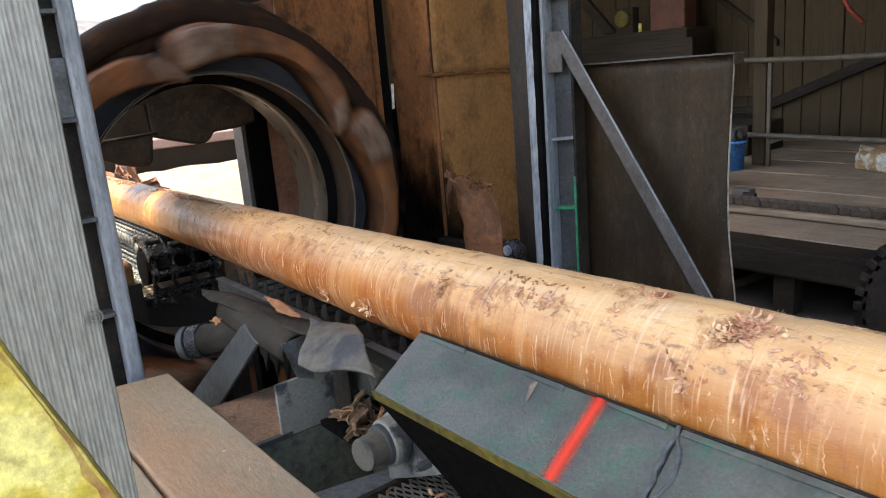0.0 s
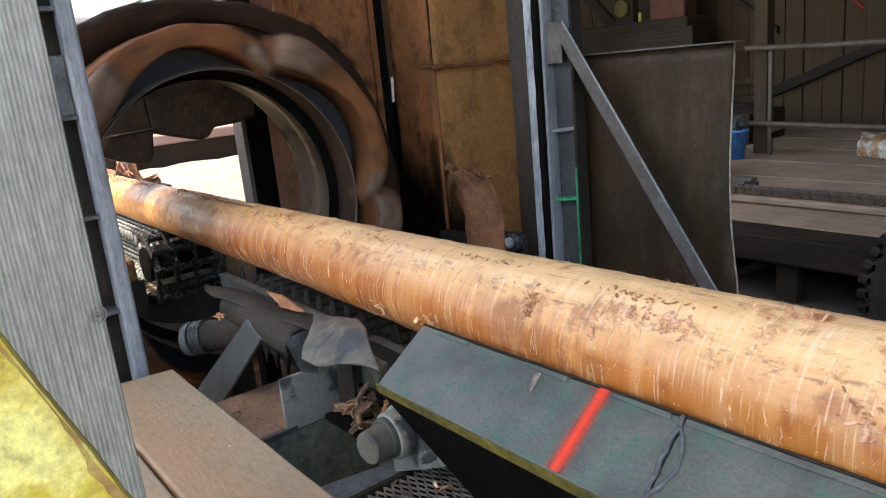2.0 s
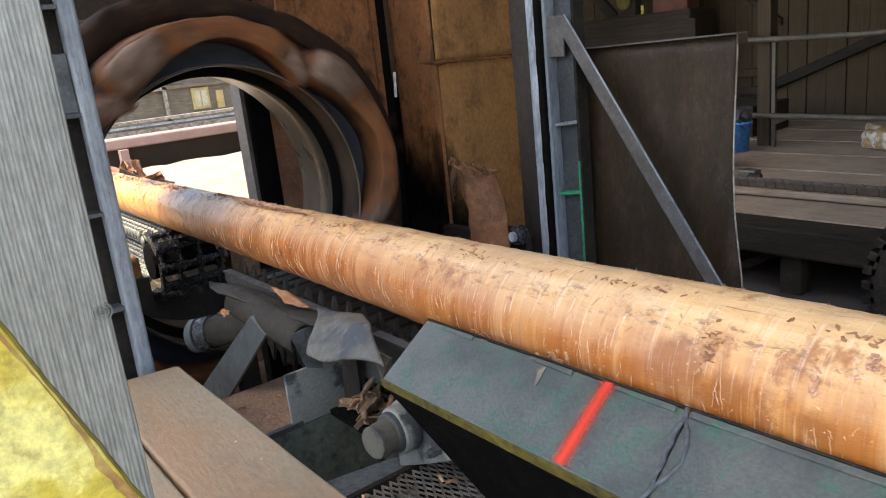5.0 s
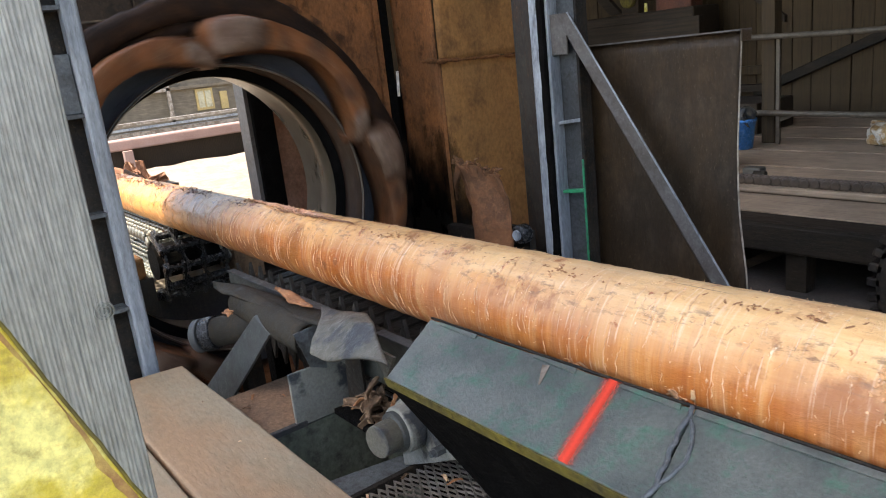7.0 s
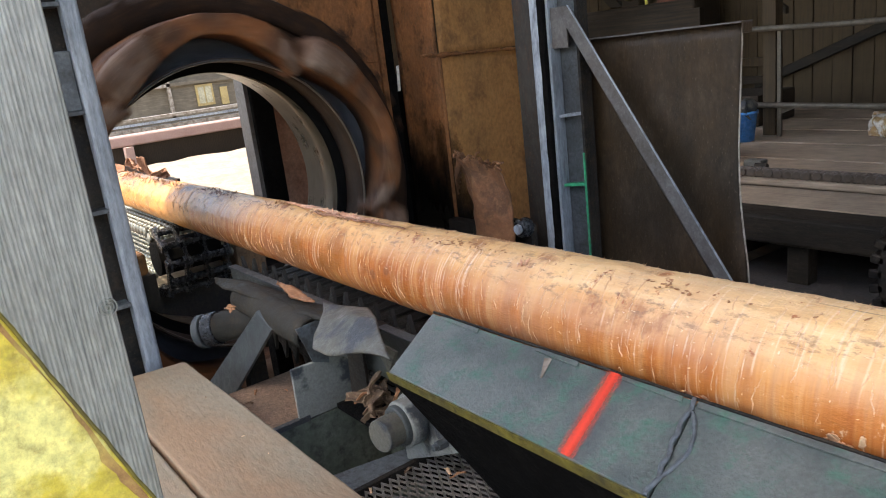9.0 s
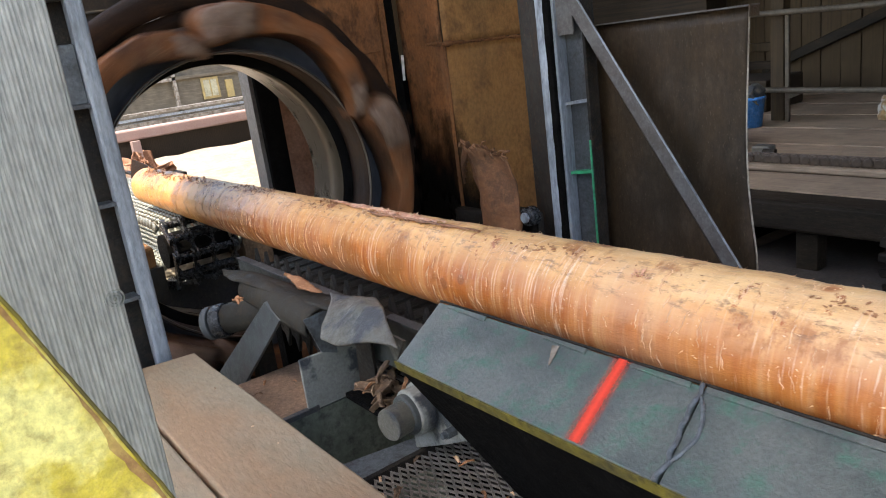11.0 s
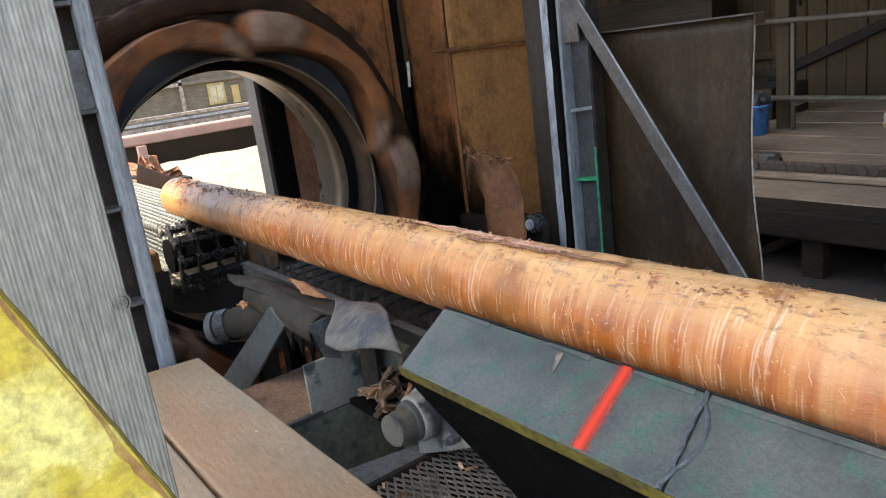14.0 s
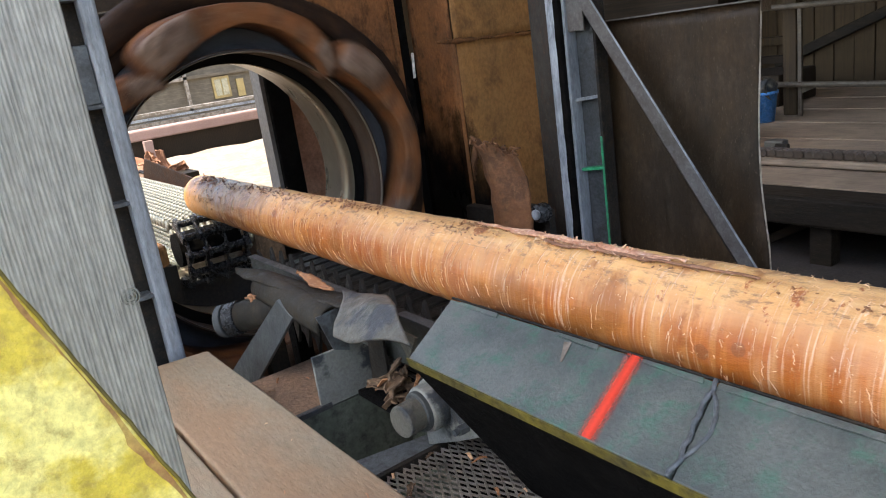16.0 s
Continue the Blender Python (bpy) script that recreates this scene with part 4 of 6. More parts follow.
# ---- left column, timber post, yellow guard, planks ----
lc = thing("column", (-2.43, -0.6, 0.04), "blue-grey steel column with stiffener plates, worn bright edge", "column", "machine frame columns")
part("front_bar", box(-2.455, -2.40, -0.563, -0.514, 0.04, ZC, 0.010), M_DULL, lc, "scuffed bright steel bar")
part("web", box(-2.49, -2.475, -0.82, -0.55, 0.04, ZC), M_DARK, lc)
part("flange", box(-2.49, -2.40, -0.835, -0.82, 0.04, ZC), M_STEEL, lc)
part("plate", box(-2.474, -2.415, -0.80, -0.564, 1.712, 1.885, 0.004), M_STEEL, lc)
for zz in (0.8, 1.094, 1.40, 1.70, 2.008, 2.3):
    part("stiffener", box(-2.474, -2.405, -0.80, -0.564, zz, zz + 0.012), M_STEEL, lc)
part("base_plate", box(-2.5, -2.38, -0.84, -0.53, 0.04, 0.06), M_DARK, lc)

pk = thing("timber_post", (-1.0, -0.96, 0.0), "weathered grey squared timber post with a knot", "post")
pb = box(-1.15, -1.0, -1.03, -0.882, 0.0, 3.9, 0.006, seg=2)
bmesh.ops.subdivide_edges(pb, edges=[e for e in pb.edges if e.calc_length() > 1.0], cuts=60)
dent(pb, 0.0025, 5.0, 1.0)
part("shaft", pb, M_POST, pk, smooth=False)
kn = bmesh.new()
for i, r in enumerate((0.013, 0.009, 0.0045)):
    kn = lathe([(0.0, r), (0.0035, r - 0.0012), (0.0, r - 0.003)], (-1.001 + 0.0006 * i, -0.8935, 1.4975), 24, kn)
part("knot", kn, M_POST, pk, "round pale knot", True)

yg = thing("guard_plate", (-0.55, -1.1, 0.0), "yellow painted sloping steel guard with a rusty chipped edge", "guard")
G0, G1 = Vector((-0.55, -1.033, 1.616)), Vector((-0.55, -0.984, 1.484))
gd = (G1 - G0).normalized()
GA, GB = G0 - gd * 0.35, G1 + gd * 0.75
gs = Vector((0, -0.30, -0.11))
part("plate", prism([GA, GB, GB + gs, GA + gs], (-0.010, 0, 0), 0.002), M_YELLOW, yg)
gi = gs.normalized()
rust = bmesh.new()
prev = None
for i in range(161):
    p = GA.lerp(GB, i / 160) + Vector((0.0008, 0, 0))
    w0 = 0.0030 + 0.0016 * noise.noise(Vector((i * 0.21, 2, 0)))
    w1 = w0 + max(0.0006, 0.0030 + 0.0065 * noise.noise(Vector((i * 0.09, 9, 0))) + 0.003 * noise.noise(Vector((i * 0.6, 4, 0))))
    q = [rust.verts.new(p + gi * w0), rust.verts.new(p + gi * w1 + Vector((0.0008, 0, 0)))]
    q += [rust.verts.new(v.co - Vector((0.0016, 0, 0))) for v in q]
    if prev:
        for m, n in ((0, 1), (1, 3), (3, 2), (2, 0)):
            rust.faces.new((prev[m], prev[n], q[n], q[m]))
    prev = q
part("rust_line", rust, M_RUSTEDGE, yg, "rusty worn line inside the edge")
part("rim", tube([GA.lerp(GB, i / 120) + Vector((0.0005, 0.0012 * noise.noise(Vector((i * 0.5, 0, 0))), 0)) for i in range(121)], 0.0015, 6), M_YEDGE, yg, "chipped bare edge", True)
part("foot", box(-0.56, -0.50, -1.05, -0.75, 0.04, 0.80), M_YEDGE, yg)

plk = box(-2.335, 0.3, -0.708, -0.468, 0.858, 0.90, 0.006)
for v in plk.verts:
    if v.co.x < -2.2 and v.co.y > -0.5:
        v.co.x += 0.03
bmesh.ops.subdivide_edges(plk, edges=[e for e in plk.edges if e.calc_length() > 1.0], cuts=30)
dent(plk, 0.002, 6.0, 2.0)
solo("plank", plk, M_BOARD, (-1.0, -0.59, 0.862), "dust-covered brown wooden walkway plank", "plank")
plk2 = box(-2.25, 0.3, -1.0, -0.717, 0.856, 0.894, 0.006)
solo("plank", plk2, M_BOARD, (-1.0, -0.86, 0.856), "dust-covered brown wooden plank beside the walkway", "plank")
for xx in (-2.2, -1.2, -0.2):
    solo("plank_bearer", box(xx, xx + 0.09, -1.02, -0.47, 0.04, 0.80, 0.006), M_BEAM, (xx, -0.7, 0.04), "dark timber bearer under the planks", "bearer")
    solo("packing_block", box(xx, xx + 0.09, -0.99, -0.48, 0.80, 0.858, 0.004), M_BEAM, (xx, -0.6, 0.80), "dark timber packing block under the plank", "block")

# ---- the rotor of the debarker ----
RX, RY, RZ = -2.85, 0.034, 1.243
rotor = thing("debarker_rotor", (RX, RY, RZ), "large rusty rotating debarker ring with five curved arms", "debarker")
O = (RX, RY, RZ)
part("barrel", lathe([(-0.53, 0.566), (-0.30, 0.549), (-0.185, 0.536), (-0.185, 0.56), (-0.53, 0.592)], O, 128), M_BARREL, rotor, "smooth worn bronze-grey inner barrel", True)
part("black_band", lathe([(-0.186, 0.537), (-0.178, 0.545), (-0.165, 0.574), (-0.165, 0.584), (-0.186, 0.584)], O, 128), M_BLACK, rotor, "black step inside the lip", True)
part("bore_ring", lathe([(-0.164, 0.577), (-0.11, 0.572), (-0.06, 0.574), (-0.004, 0.572), (-0.004, 0.584), (-0.164, 0.586)], O, 128), M_BORE, rotor, "dark rust-brown ring at the mouth of the bore", True)
part("lip", lathe([(-0.004, 0.5705), (0.006, 0.5715), (0.006, 0.5745), (-0.004, 0.578)], O, 128), M_LIP, rotor, "thin bright inner lip", True)
part("groove_plate", lathe([(-0.10, 0.588), (0.000, 0.579), (-0.014, 0.586), (-0.044, 0.605), (-0.058, 0.65), (-0.060, 0.692), (-0.10, 0.692)], O, 128), M_GROOVE, rotor, "dark blue-grey recessed face", True)
part("outer_face", lathe([(-0.10, 0.693), (-0.057, 0.693), (-0.050, 0.747), (-0.10, 0.747)], O, 128), M_ROTOR, rotor, "rusty outer face behind the arms", True)
PH0 = 31.0
rim_bm = lathe([(-0.33, 0.76), (-0.05, 0.748), (-0.028, 0.752), (-0.022, 0.79), (-0.03, 0.832), (-0.055, 0.852), (-0.12, 0.860), (-0.33, 0.845)], O, 200)
for v in rim_bm.verts:
    d = Vector((0, v.co.y - RY, v.co.z - RZ))
    if d.length > 0.78:
        a = math.atan2(d.z, d.y)
        lobe = 0.014 * math.cos(5 * (a - radians(PH0 + 52)))
        v.co += d.normalized() * (lobe + 0.010 * noise.noise(Vector((math.cos(a) * 5, math.sin(a) * 5, 1))) + 0.010 * noise.noise(Vector((math.cos(a) * 21, math.sin(a) * 21, 4))))
dent(rim_bm, 0.010, 7.0, 4.0, (1, 0.3, 0.3))
part("rim", rim_bm, M_ROTOR, rotor, "rough rust-brown outer rim", True)
# the arm's inner and outer edges: degrees from its tip, radius
EDGE = [(-2, 0.572), (0, 0.563), (6, 0.588), (12, 0.610), (17, 0.630), (25, 0.657), (31, 0.668), (37, 0.671), (46, 0.652), (55, 0.627), (60, 0.614), (66, 0.601), (70, 0.598), (73, 0.615)]
BACK = [(-2, 0.600), (0, 0.622), (3, 0.664), (8, 0.698), (16, 0.728), (30, 0.748), (50, 0.752), (62, 0.756), (68, 0.748), (71, 0.732), (73, 0.70)]
HIGH = [(-2, 0.07), (2, 0.088), (10, 0.102), (30, 0.100), (48, 0.096), (54, 0.104), (60, 0.118), (68, 0.118), (71.5, 0.100), (73, 0.05)]
SECTION = [(-0.03, -0.65), (-0.015, 0.30), (0.0, 0.90), (0.015, 0.98), (0.05, 1.0), (0.35, 1.03), (0.65, 1.03), (0.93, 1.0), (0.975, 0.93), (1.0, 0.70), (1.02, -0.40)]


def along_arm(table, a):
    return float(np.interp(a, [e[0] for e in table], [e[1] for e in table]))


for k in range(5):
    base = PH0 + 72 * k
    bm = bmesh.new()
    rows = []
    n = 100
    for i in range(n + 1):
        a = -2 + 75 * i / n
        r0, r1, h = along_arm(EDGE, a), along_arm(BACK, a), along_arm(HIGH, a)
        r0 += 0.004 * noise.noise(Vector((a * 0.12, k * 5.0, 0)))
        r1 += 0.006 * noise.noise(Vector((a * 0.15, k * 5.0, 7)))
        th = radians(base + a)
        row = []
        for f, dx in SECTION:
            r = r0 + (r1 - r0) * f
            lump = 0.007 * noise.noise(Vector((a * 0.13, f * 2.2, k * 9.0))) if dx > 0.5 else 0.0
            row.append(bm.verts.new((RX + h * dx + lump, RY + r * math.cos(th), RZ + r * math.sin(th))))
        rows.append(row)
    for a, b in zip(rows, rows[1:]):
        for j in range(len(a) - 1):
            bm.faces.new((a[j], a[j + 1], b[j + 1], b[j]))
        bm.faces.new((a[-1], a[0], b[0], b[-1]))
    bm.faces.new(rows[0])
    bm.faces.new(rows[-1])
    arm = part("arm", bm, M_ARM, rotor, "curved rust-brown arm that ends in a thin tip", True)

    # the worn pad on the arm's thick end, and the scraped steel at its tip
    def pad(u, v, a0=53.0, a1=71.0, f0=0.10, f1=0.86, rise=0.012):
        a = a0 + (a1 - a0) * u
        f = f0 + (f1 - f0) * v
        th = radians(base + a)
        r = along_arm(EDGE, a) * (1 - f) + along_arm(BACK, a) * f
        edge = min(1.0, 5 * min(u, 1 - u, v, 1 - v))
        x = along_arm(HIGH, a) * 1.03 - 0.012 + rise * 1.8 * edge ** 0.5 + 0.007 * noise.noise(Vector((u * 4, v * 4, k * 3.0))) + 0.004 * noise.noise(Vector((u * 11, v * 9, k * 3.0)))
        return (RX + x, RY + r * math.cos(th), RZ + r * math.sin(th))
    part("head", sheet(pad, 16, 12, 0.014), M_HEAD, arm, "worn pale knuckle", True)
    part("tip", sheet(lambda u, v: pad(u, v, -1.0, 9.0, 0.08, 0.80, 0.008), 10, 8, 0.010), M_HEAD, arm, "scraped grey tip", True)
    for j in range(5):
        t2 = radians(base + 26 + 8 * j)
        lug_bm = bmesh.new()
        bmesh.ops.create_icosphere(lug_bm, subdivisions=2, radius=0.020, matrix=Matrix.Translation((RX - 0.05, RY + 0.862 * math.cos(t2), RZ + 0.862 * math.sin(t2))) @ Matrix.Diagonal((1.6, 1, 1, 1)))
        dent(lug_bm, 0.010, 20.0, k + j)
        part("rim_lug", lug_bm, M_ROTOR, rotor, "", True)

# fixed stator that carries the rotor
st = thing("stator", (-3.1, 0.02, 0.04), "dark steel stator frame that carries the rotor", "frame")
part("shell", lathe([(-0.42, 0.605), (-0.10, 0.605), (-0.10, 0.655), (-0.42, 0.655)], O, 96), M_DARK, st, smooth=False)
part("foot", box(-3.34, -3.20, -0.55, -0.35, 0.04, 0.84, 0.01), M_DARK, st)
part("foot", box(-3.34, -3.20, 0.40, 0.60, 0.04, 0.84, 0.01), M_DARK, st)
part("sill", box(-3.3, -3.02, -0.7, 0.75, 0.04, 0.3, 0.01), M_DARK, st)

# post and sheet seen through the ring
pt = thing("door_post", (-3.85, 0.57, 0.0), "dark heavy post behind the rotor", "post")
part("shaft", box(-3.92, -3.8, 0.553, 0.68, 0.0, 3.2, 0.01), M_BLACK, pt)
part("light_edge", box(-3.93, -3.815, 0.530, 0.552, 0.0, 3.2), M_BRACE, pt, "dusty pale edge board")
solo("side_sheet", box(-3.96, -3.94, 0.66, 1.3, 0.0, 3.2), M_FADED, (-3.95, 0.95, 0.0), "rust-pink sheet behind the rotor", "sheet")

# hold-down arm over the infeed, lifts early on
press = thing("hold_down", (-3.75, 0.25, 1.75), "black greasy hold-down press with two curved shoes", "press")
part("body", box(-3.95, -3.62, -0.40, 0.52, 1.69, 1.95, 0.03), M_PRESS, press)


def shoe(pts):
    return prism([(-3.72, y, z) for y, z in pts], (0.10, 0, 0), 0.012)


part("shoe", shoe([(0.00, 1.75), (0.535, 1.75), (0.535, 1.575), (0.435, 1.552), (0.305, 1.545), (0.292, 1.52), (0.26, 1.497), (0.225, 1.493), (0.12, 1.522), (0.0, 1.56)]), M_PRESS, press, "rounded black shoe")
part("shoe", shoe([(-0.36, 1.72), (0.0, 1.72), (0.010, 1.56), (-0.005, 1.45), (-0.03, 1.422), (-0.07, 1.42), (-0.17, 1.45), (-0.24, 1.48), (-0.36, 1.56)]), M_PRESS, press, "rounded brown-black shoe")
part("bar", rod((-3.61, -0.30, 1.56), (-3.61, 0.03, 1.575), 0.008), M_DARK, press, "worn bar", True)
part("mast", box(-3.86, -3.74, 0.36, 0.46, 1.95, 3.4, 0.01), M_PRESS, press)
part("slide", box(-3.86, -3.82, 0.45, 0.5525, 2.2, 2.4, 0.004), M_PRESS, press, "black slide block against the post")

# ---- outfeed trough plate with red mark ----
sh = thing("chute_plate", (-0.6, -0.24, 0.9), "worn green-grey steel chute plate with yellow edge and red spray mark", "chute")
S0, S1 = Vector((-1.328, -0.162, 1.1817)), Vector((-1.253, -0.345, 1.1244))
E0, E1 = Vector((0.9, -0.140, 1.1886)), Vector((0.9, -0.343, 1.125))
nrm = (S1 - S0).cross(E0 - S0).normalized()
nrm = nrm if nrm.z > 0 else -nrm
T0, T1 = S0.lerp(E0, (-0.640 - S0.x) / (E0.x - S0.x)), S1.lerp(E1, (-0.592 - S1.x) / (E1.x - S1.x))


def slab(a, b, c, d, name, mat, label=""):
    bm = prism([a, b, c, d], -nrm * 0.022, 0.003)
    return part(name, bm, mat, sh, label)


slab(S0, T0, T1, S1, "plate", M_GREEN)
slab(T0 + Vector((0.004, 0, 0)), E0, E1, T1 + Vector((0.004, 0, 0)), "plate", M_GREEN)
ridge = tube([T0.lerp(T1, i / 70) + nrm * (0.002 + 0.003 * noise.noise(Vector((i * 0.21, 1, 0)))) + Vector((0.010 * noise.noise(Vector((i * 0.08, 3, 0))), 0, 0)) for i in range(71)], 0.0042, 8)
tube([T0.lerp(T1, f) + Vector((0.004 + 0.05 * (f - 0.12) * (0.8 - f) * 4, 0, 0)) + nrm * 0.001 for f in [0.12 + 0.68 * i / 40 for i in range(41)]], 0.0035, 8, ridge)
dent(ridge, 0.0018, 40.0, 2.0)
tagged(part("weld", ridge, M_STEEL, sh, "rough weld bead across the plate", True), kind="stuff")
part("top_lip", tube([S0.lerp(E0, i / 60) + Vector((0, 0.004, 0.001 + 0.0015 * noise.noise(Vector((i * 0.7, 0, 0))))) for i in range(61)], 0.003, 6), M_DARK, sh, "dark worn top lip", True)
yl = prism([S1 + nrm * 0.0015 + Vector((0, -0.002, 0)), E1 + nrm * 0.0015 + Vector((0, -0.002, 0)), E1 - nrm * 0.022 + Vector((0, -0.002, 0)), S1 - nrm * 0.022 + Vector((0, -0.002, 0))], (0, -0.004, 0))
part("front_edge", yl, M_YEDGE, sh, "chipped dull yellow front edge")
# flat bars welded along the top edge
for x0, x1 in ((-0.632, 0.88), (-0.99, -0.88), (-0.78, -0.66), (-1.29, -1.16)):
    f0, f1 = (x0 - S0.x) / (E0.x - S0.x), (x1 - S0.x) / (E0.x - S0.x)
    down = (S1 - S0).normalized()
    a, b = S0.lerp(E0, f0) + nrm * 0.0005, S0.lerp(E0, f1) + nrm * 0.0005
    part("edge_bar", prism([a + down * 0.002, b + down * 0.002, b + down * 0.016, a + down * (0.016 if x1 > 0 else 0.011)], nrm * 0.003, 0.001), M_GREEN, sh, "grey flat bar welded along the top edge")
# red stripe, slightly uneven
rb = bmesh.new()
uvl = rb.loops.layers.uv.new("uv")
R0a, R1a = Vector((-0.798, -0.156, 0)), Vector((-0.752, -0.342, 0))
prev = None
for i in range(25):
    f = i / 24
    c = R0a.lerp(R1a, f)
    z = 1.1886 + (c.y + 0.14) * 0.3128 + 0.0014
    wv = 0.031 + 0.0015 * noise.noise(Vector((f * 8, 1, 0)))
    a = rb.verts.new((c.x - wv, c.y, z))
    b = rb.verts.new((c.x + wv, c.y, z))
    if prev:
        fc = rb.faces.new((prev[0], prev[1], b, a))
        for lp, uv in zip(fc.loops, ((0, f), (1, f), (1, f), (0, f))):
            lp[uvl].uv = uv
    prev = (a, b)
part("paint_mark", rb, M_RED, sh, "bright red spray-paint stripe")
part("drip", prism([(-0.952, -0.178, 1.1778), (-0.936, -0.174, 1.1790), (-0.926, -0.198, 1.1715), (-0.917, -0.222, 1.1640), (-0.921, -0.222, 1.1640), (-0.936, -0.200, 1.1709)], (0, 0, 0.0012)), M_EDGE, sh, "pale dried drip")
# The darkness below the chute is put in as two black sheets.
part("under_shade", box(-1.07, 0.9, -0.1035, -0.0915, 0.30, 0.95), M_BLACK, sh, "black sheet painted as the shade under the chute")
part("shade_sheet", prism([S1 + Vector((0.004, 0.004, -0.024)), E1 + Vector((0, 0.004, -0.024)), Vector((0.9, -0.195, 0.795)), Vector((-1.083, -0.195, 0.795))], (0, 0.008, 0.003)), M_BLACK, sh, "sloping black sheet painted as the shade under the chute")
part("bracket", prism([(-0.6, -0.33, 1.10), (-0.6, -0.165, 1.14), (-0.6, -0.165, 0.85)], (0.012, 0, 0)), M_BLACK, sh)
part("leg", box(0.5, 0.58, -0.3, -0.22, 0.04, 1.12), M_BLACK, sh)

# ---- machine bed between planks and log ----
bed = thing("machine_bed", (-2.0, -0.25, 0.04), "dusty steel machine bed with a dark sump opening", "machine")
part("ledge", box(-2.22, -1.86, -0.45, -0.02, 0.755, 0.775, 0.004), M_LEDGE, bed, "brown dusty ledge plate")
part("upright_plate", box(-1.858, -1.846, -0.312, -0.118, 0.776, 0.94, 0.002), M_GREYB, bed, "scuffed grey upright plate")
part("sump_wall", box(-1.86, -1.845, -0.46, 0.0, 0.40, 0.772), M_SUMP, bed)
part("sump_side", box(-1.845, -1.5, -0.03, -0.015, 0.40, 0.80), M_SUMP, bed)
part("sump_side", box(-1.845, -1.3, -0.465, -0.455, 0.40, 0.775), M_SUMP, bed)
part("sump_floor", box(-1.845, -1.3, -0.46, -0.02, 0.40, 0.42), M_SUMP, bed)
part("rim_bar", box(-1.86, -1.84, -0.46, -0.28, 0.772, 0.788, 0.002), M_GREYP, bed)
part("cross_bar", prism([(-1.52, -0.455, 0.79), (-1.47, -0.2, 0.79), (-1.412, -0.2, 0.79), (-1.412, -0.455, 0.79)], (0, 0, -0.05), 0.003), M_STEEL, bed, "grey flat cross bar")
part("base", box(-2.66, -1.3, -0.44, 0.0, 0.04, 0.40), M_DARK, bed)
part("block", box(-2.66, -2.3, -0.44, -0.2, 0.40, 0.60), M_DARK, bed)
# bearing plate with the pin
bp_ = part("bearing_plate", prism([(-1.43, -0.225, 0.785), (-1.436, -0.225, 0.955), (-1.40, -0.225, 0.985), (-1.345, -0.225, 0.985), (-1.222, -0.225, 0.922), (-1.20, -0.225, 0.895), (-1.30, -0.225, 0.845)], (0, 0.03, 0), 0.004), M_GREYB, bed, "scuffed grey bearing plate")
part("flange", rod((-1.365, -0.268, 0.925), (-1.365, -0.224, 0.925), 0.058, n=32, bevel=0.005), M_GREYB, bp_, "round greasy flange")
part("collar", rod((-1.365, -0.282, 0.925), (-1.365, -0.262, 0.925), 0.050, n=32, bevel=0.004), M_FLAT, bp_)
part("pin", rod((-1.352, -0.335, 0.928), (-1.365, -0.26, 0.925), 0.039, n=32, bevel=0.003), M_GREYP, bp_, "round steel pin end")
part("bolt", rod((-1.249, -0.25, 0.905), (-1.249, -0.222, 0.905), 0.013, n=6), M_STEEL, bp_)
part("nut", rod((-1.249, -0.262, 0.905), (-1.249, -0.25, 0.905), 0.008, n=12), M_STEEL, bp_)

# half-round chute pipe, bent plate and flat brace
hp = thing("half_pipe", (-2.05, -0.25, 0.78), "dusty half-round steel pipe deflector on a flat brace", "deflector")


def half(u, v):
    x = -2.30 + 0.47 * u
    a = radians(205 - 230 * v)
    r = 0.052
    return (x, -0.235 + r * math.cos(a), 1.045 + r * math.sin(a) - 0.02 * u)


part("shell", sheet(half, 16, 18, 0.006), M_PIPE, hp, smooth=True)
def top_strip(u, v):
    half_w = 0.040 * min(1.0, u / 0.16)
    return (-2.485 + 0.905 * u, -0.262 + 0.100 * u + (v - 0.5) * 2 * half_w, 1.090 - 0.012 * u + 0.003 * math.sin(u * 9) - 0.022 * (1 - v) * max(0.0, 0.2 - u) * 5)


part("top_plate", sheet(top_strip, 24, 4, 0.007), M_PIPE, hp, "flat steel strip tapering to a bent point", True)
part("end_cap", prism([(-1.832, -0.285, 1.06), (-1.832, -0.19, 1.07), (-1.832, -0.20, 0.93), (-1.832, -0.25, 0.95)], (0.006, 0, 0)), M_STEEL, hp, "bent blue-grey end tab")
part("brace", prism([(-2.084, -0.290, 1.06), (-1.988, -0.290, 1.022), (-2.415, -0.372, 0.60), (-2.645, -0.372, 0.60)], (0.004, 0.012, 0.004), 0.002), M_FLAT, hp, "flat sloping brace bar")
part("inner_plate", box(-2.02, -1.86, -0.17, -0.16, 0.776, 1.03), M_DARK, hp)


def bent(u, v):
    a = Vector((-1.90, -0.150, 1.075)).lerp(Vector((-1.64, -0.150, 1.115)), u)
    b = Vector((-1.665, -0.31, 1.062)).lerp(Vector((-1.315, -0.30, 1.117)), u)
    p = a.lerp(b, v)
    p.z += 0.026 * (1 - abs(2 * v - 0.9)) * (0.4 + 0.6 * u) - 0.010 * math.sin(u * 6.5) * v - 0.05 * max(0.0, v - 0.75) * (1 - u) + 0.02 * v * v * (u - 0.3) * 0
    p.x += 0.015 * math.sin(v * 5) * (1 - u)
    return p


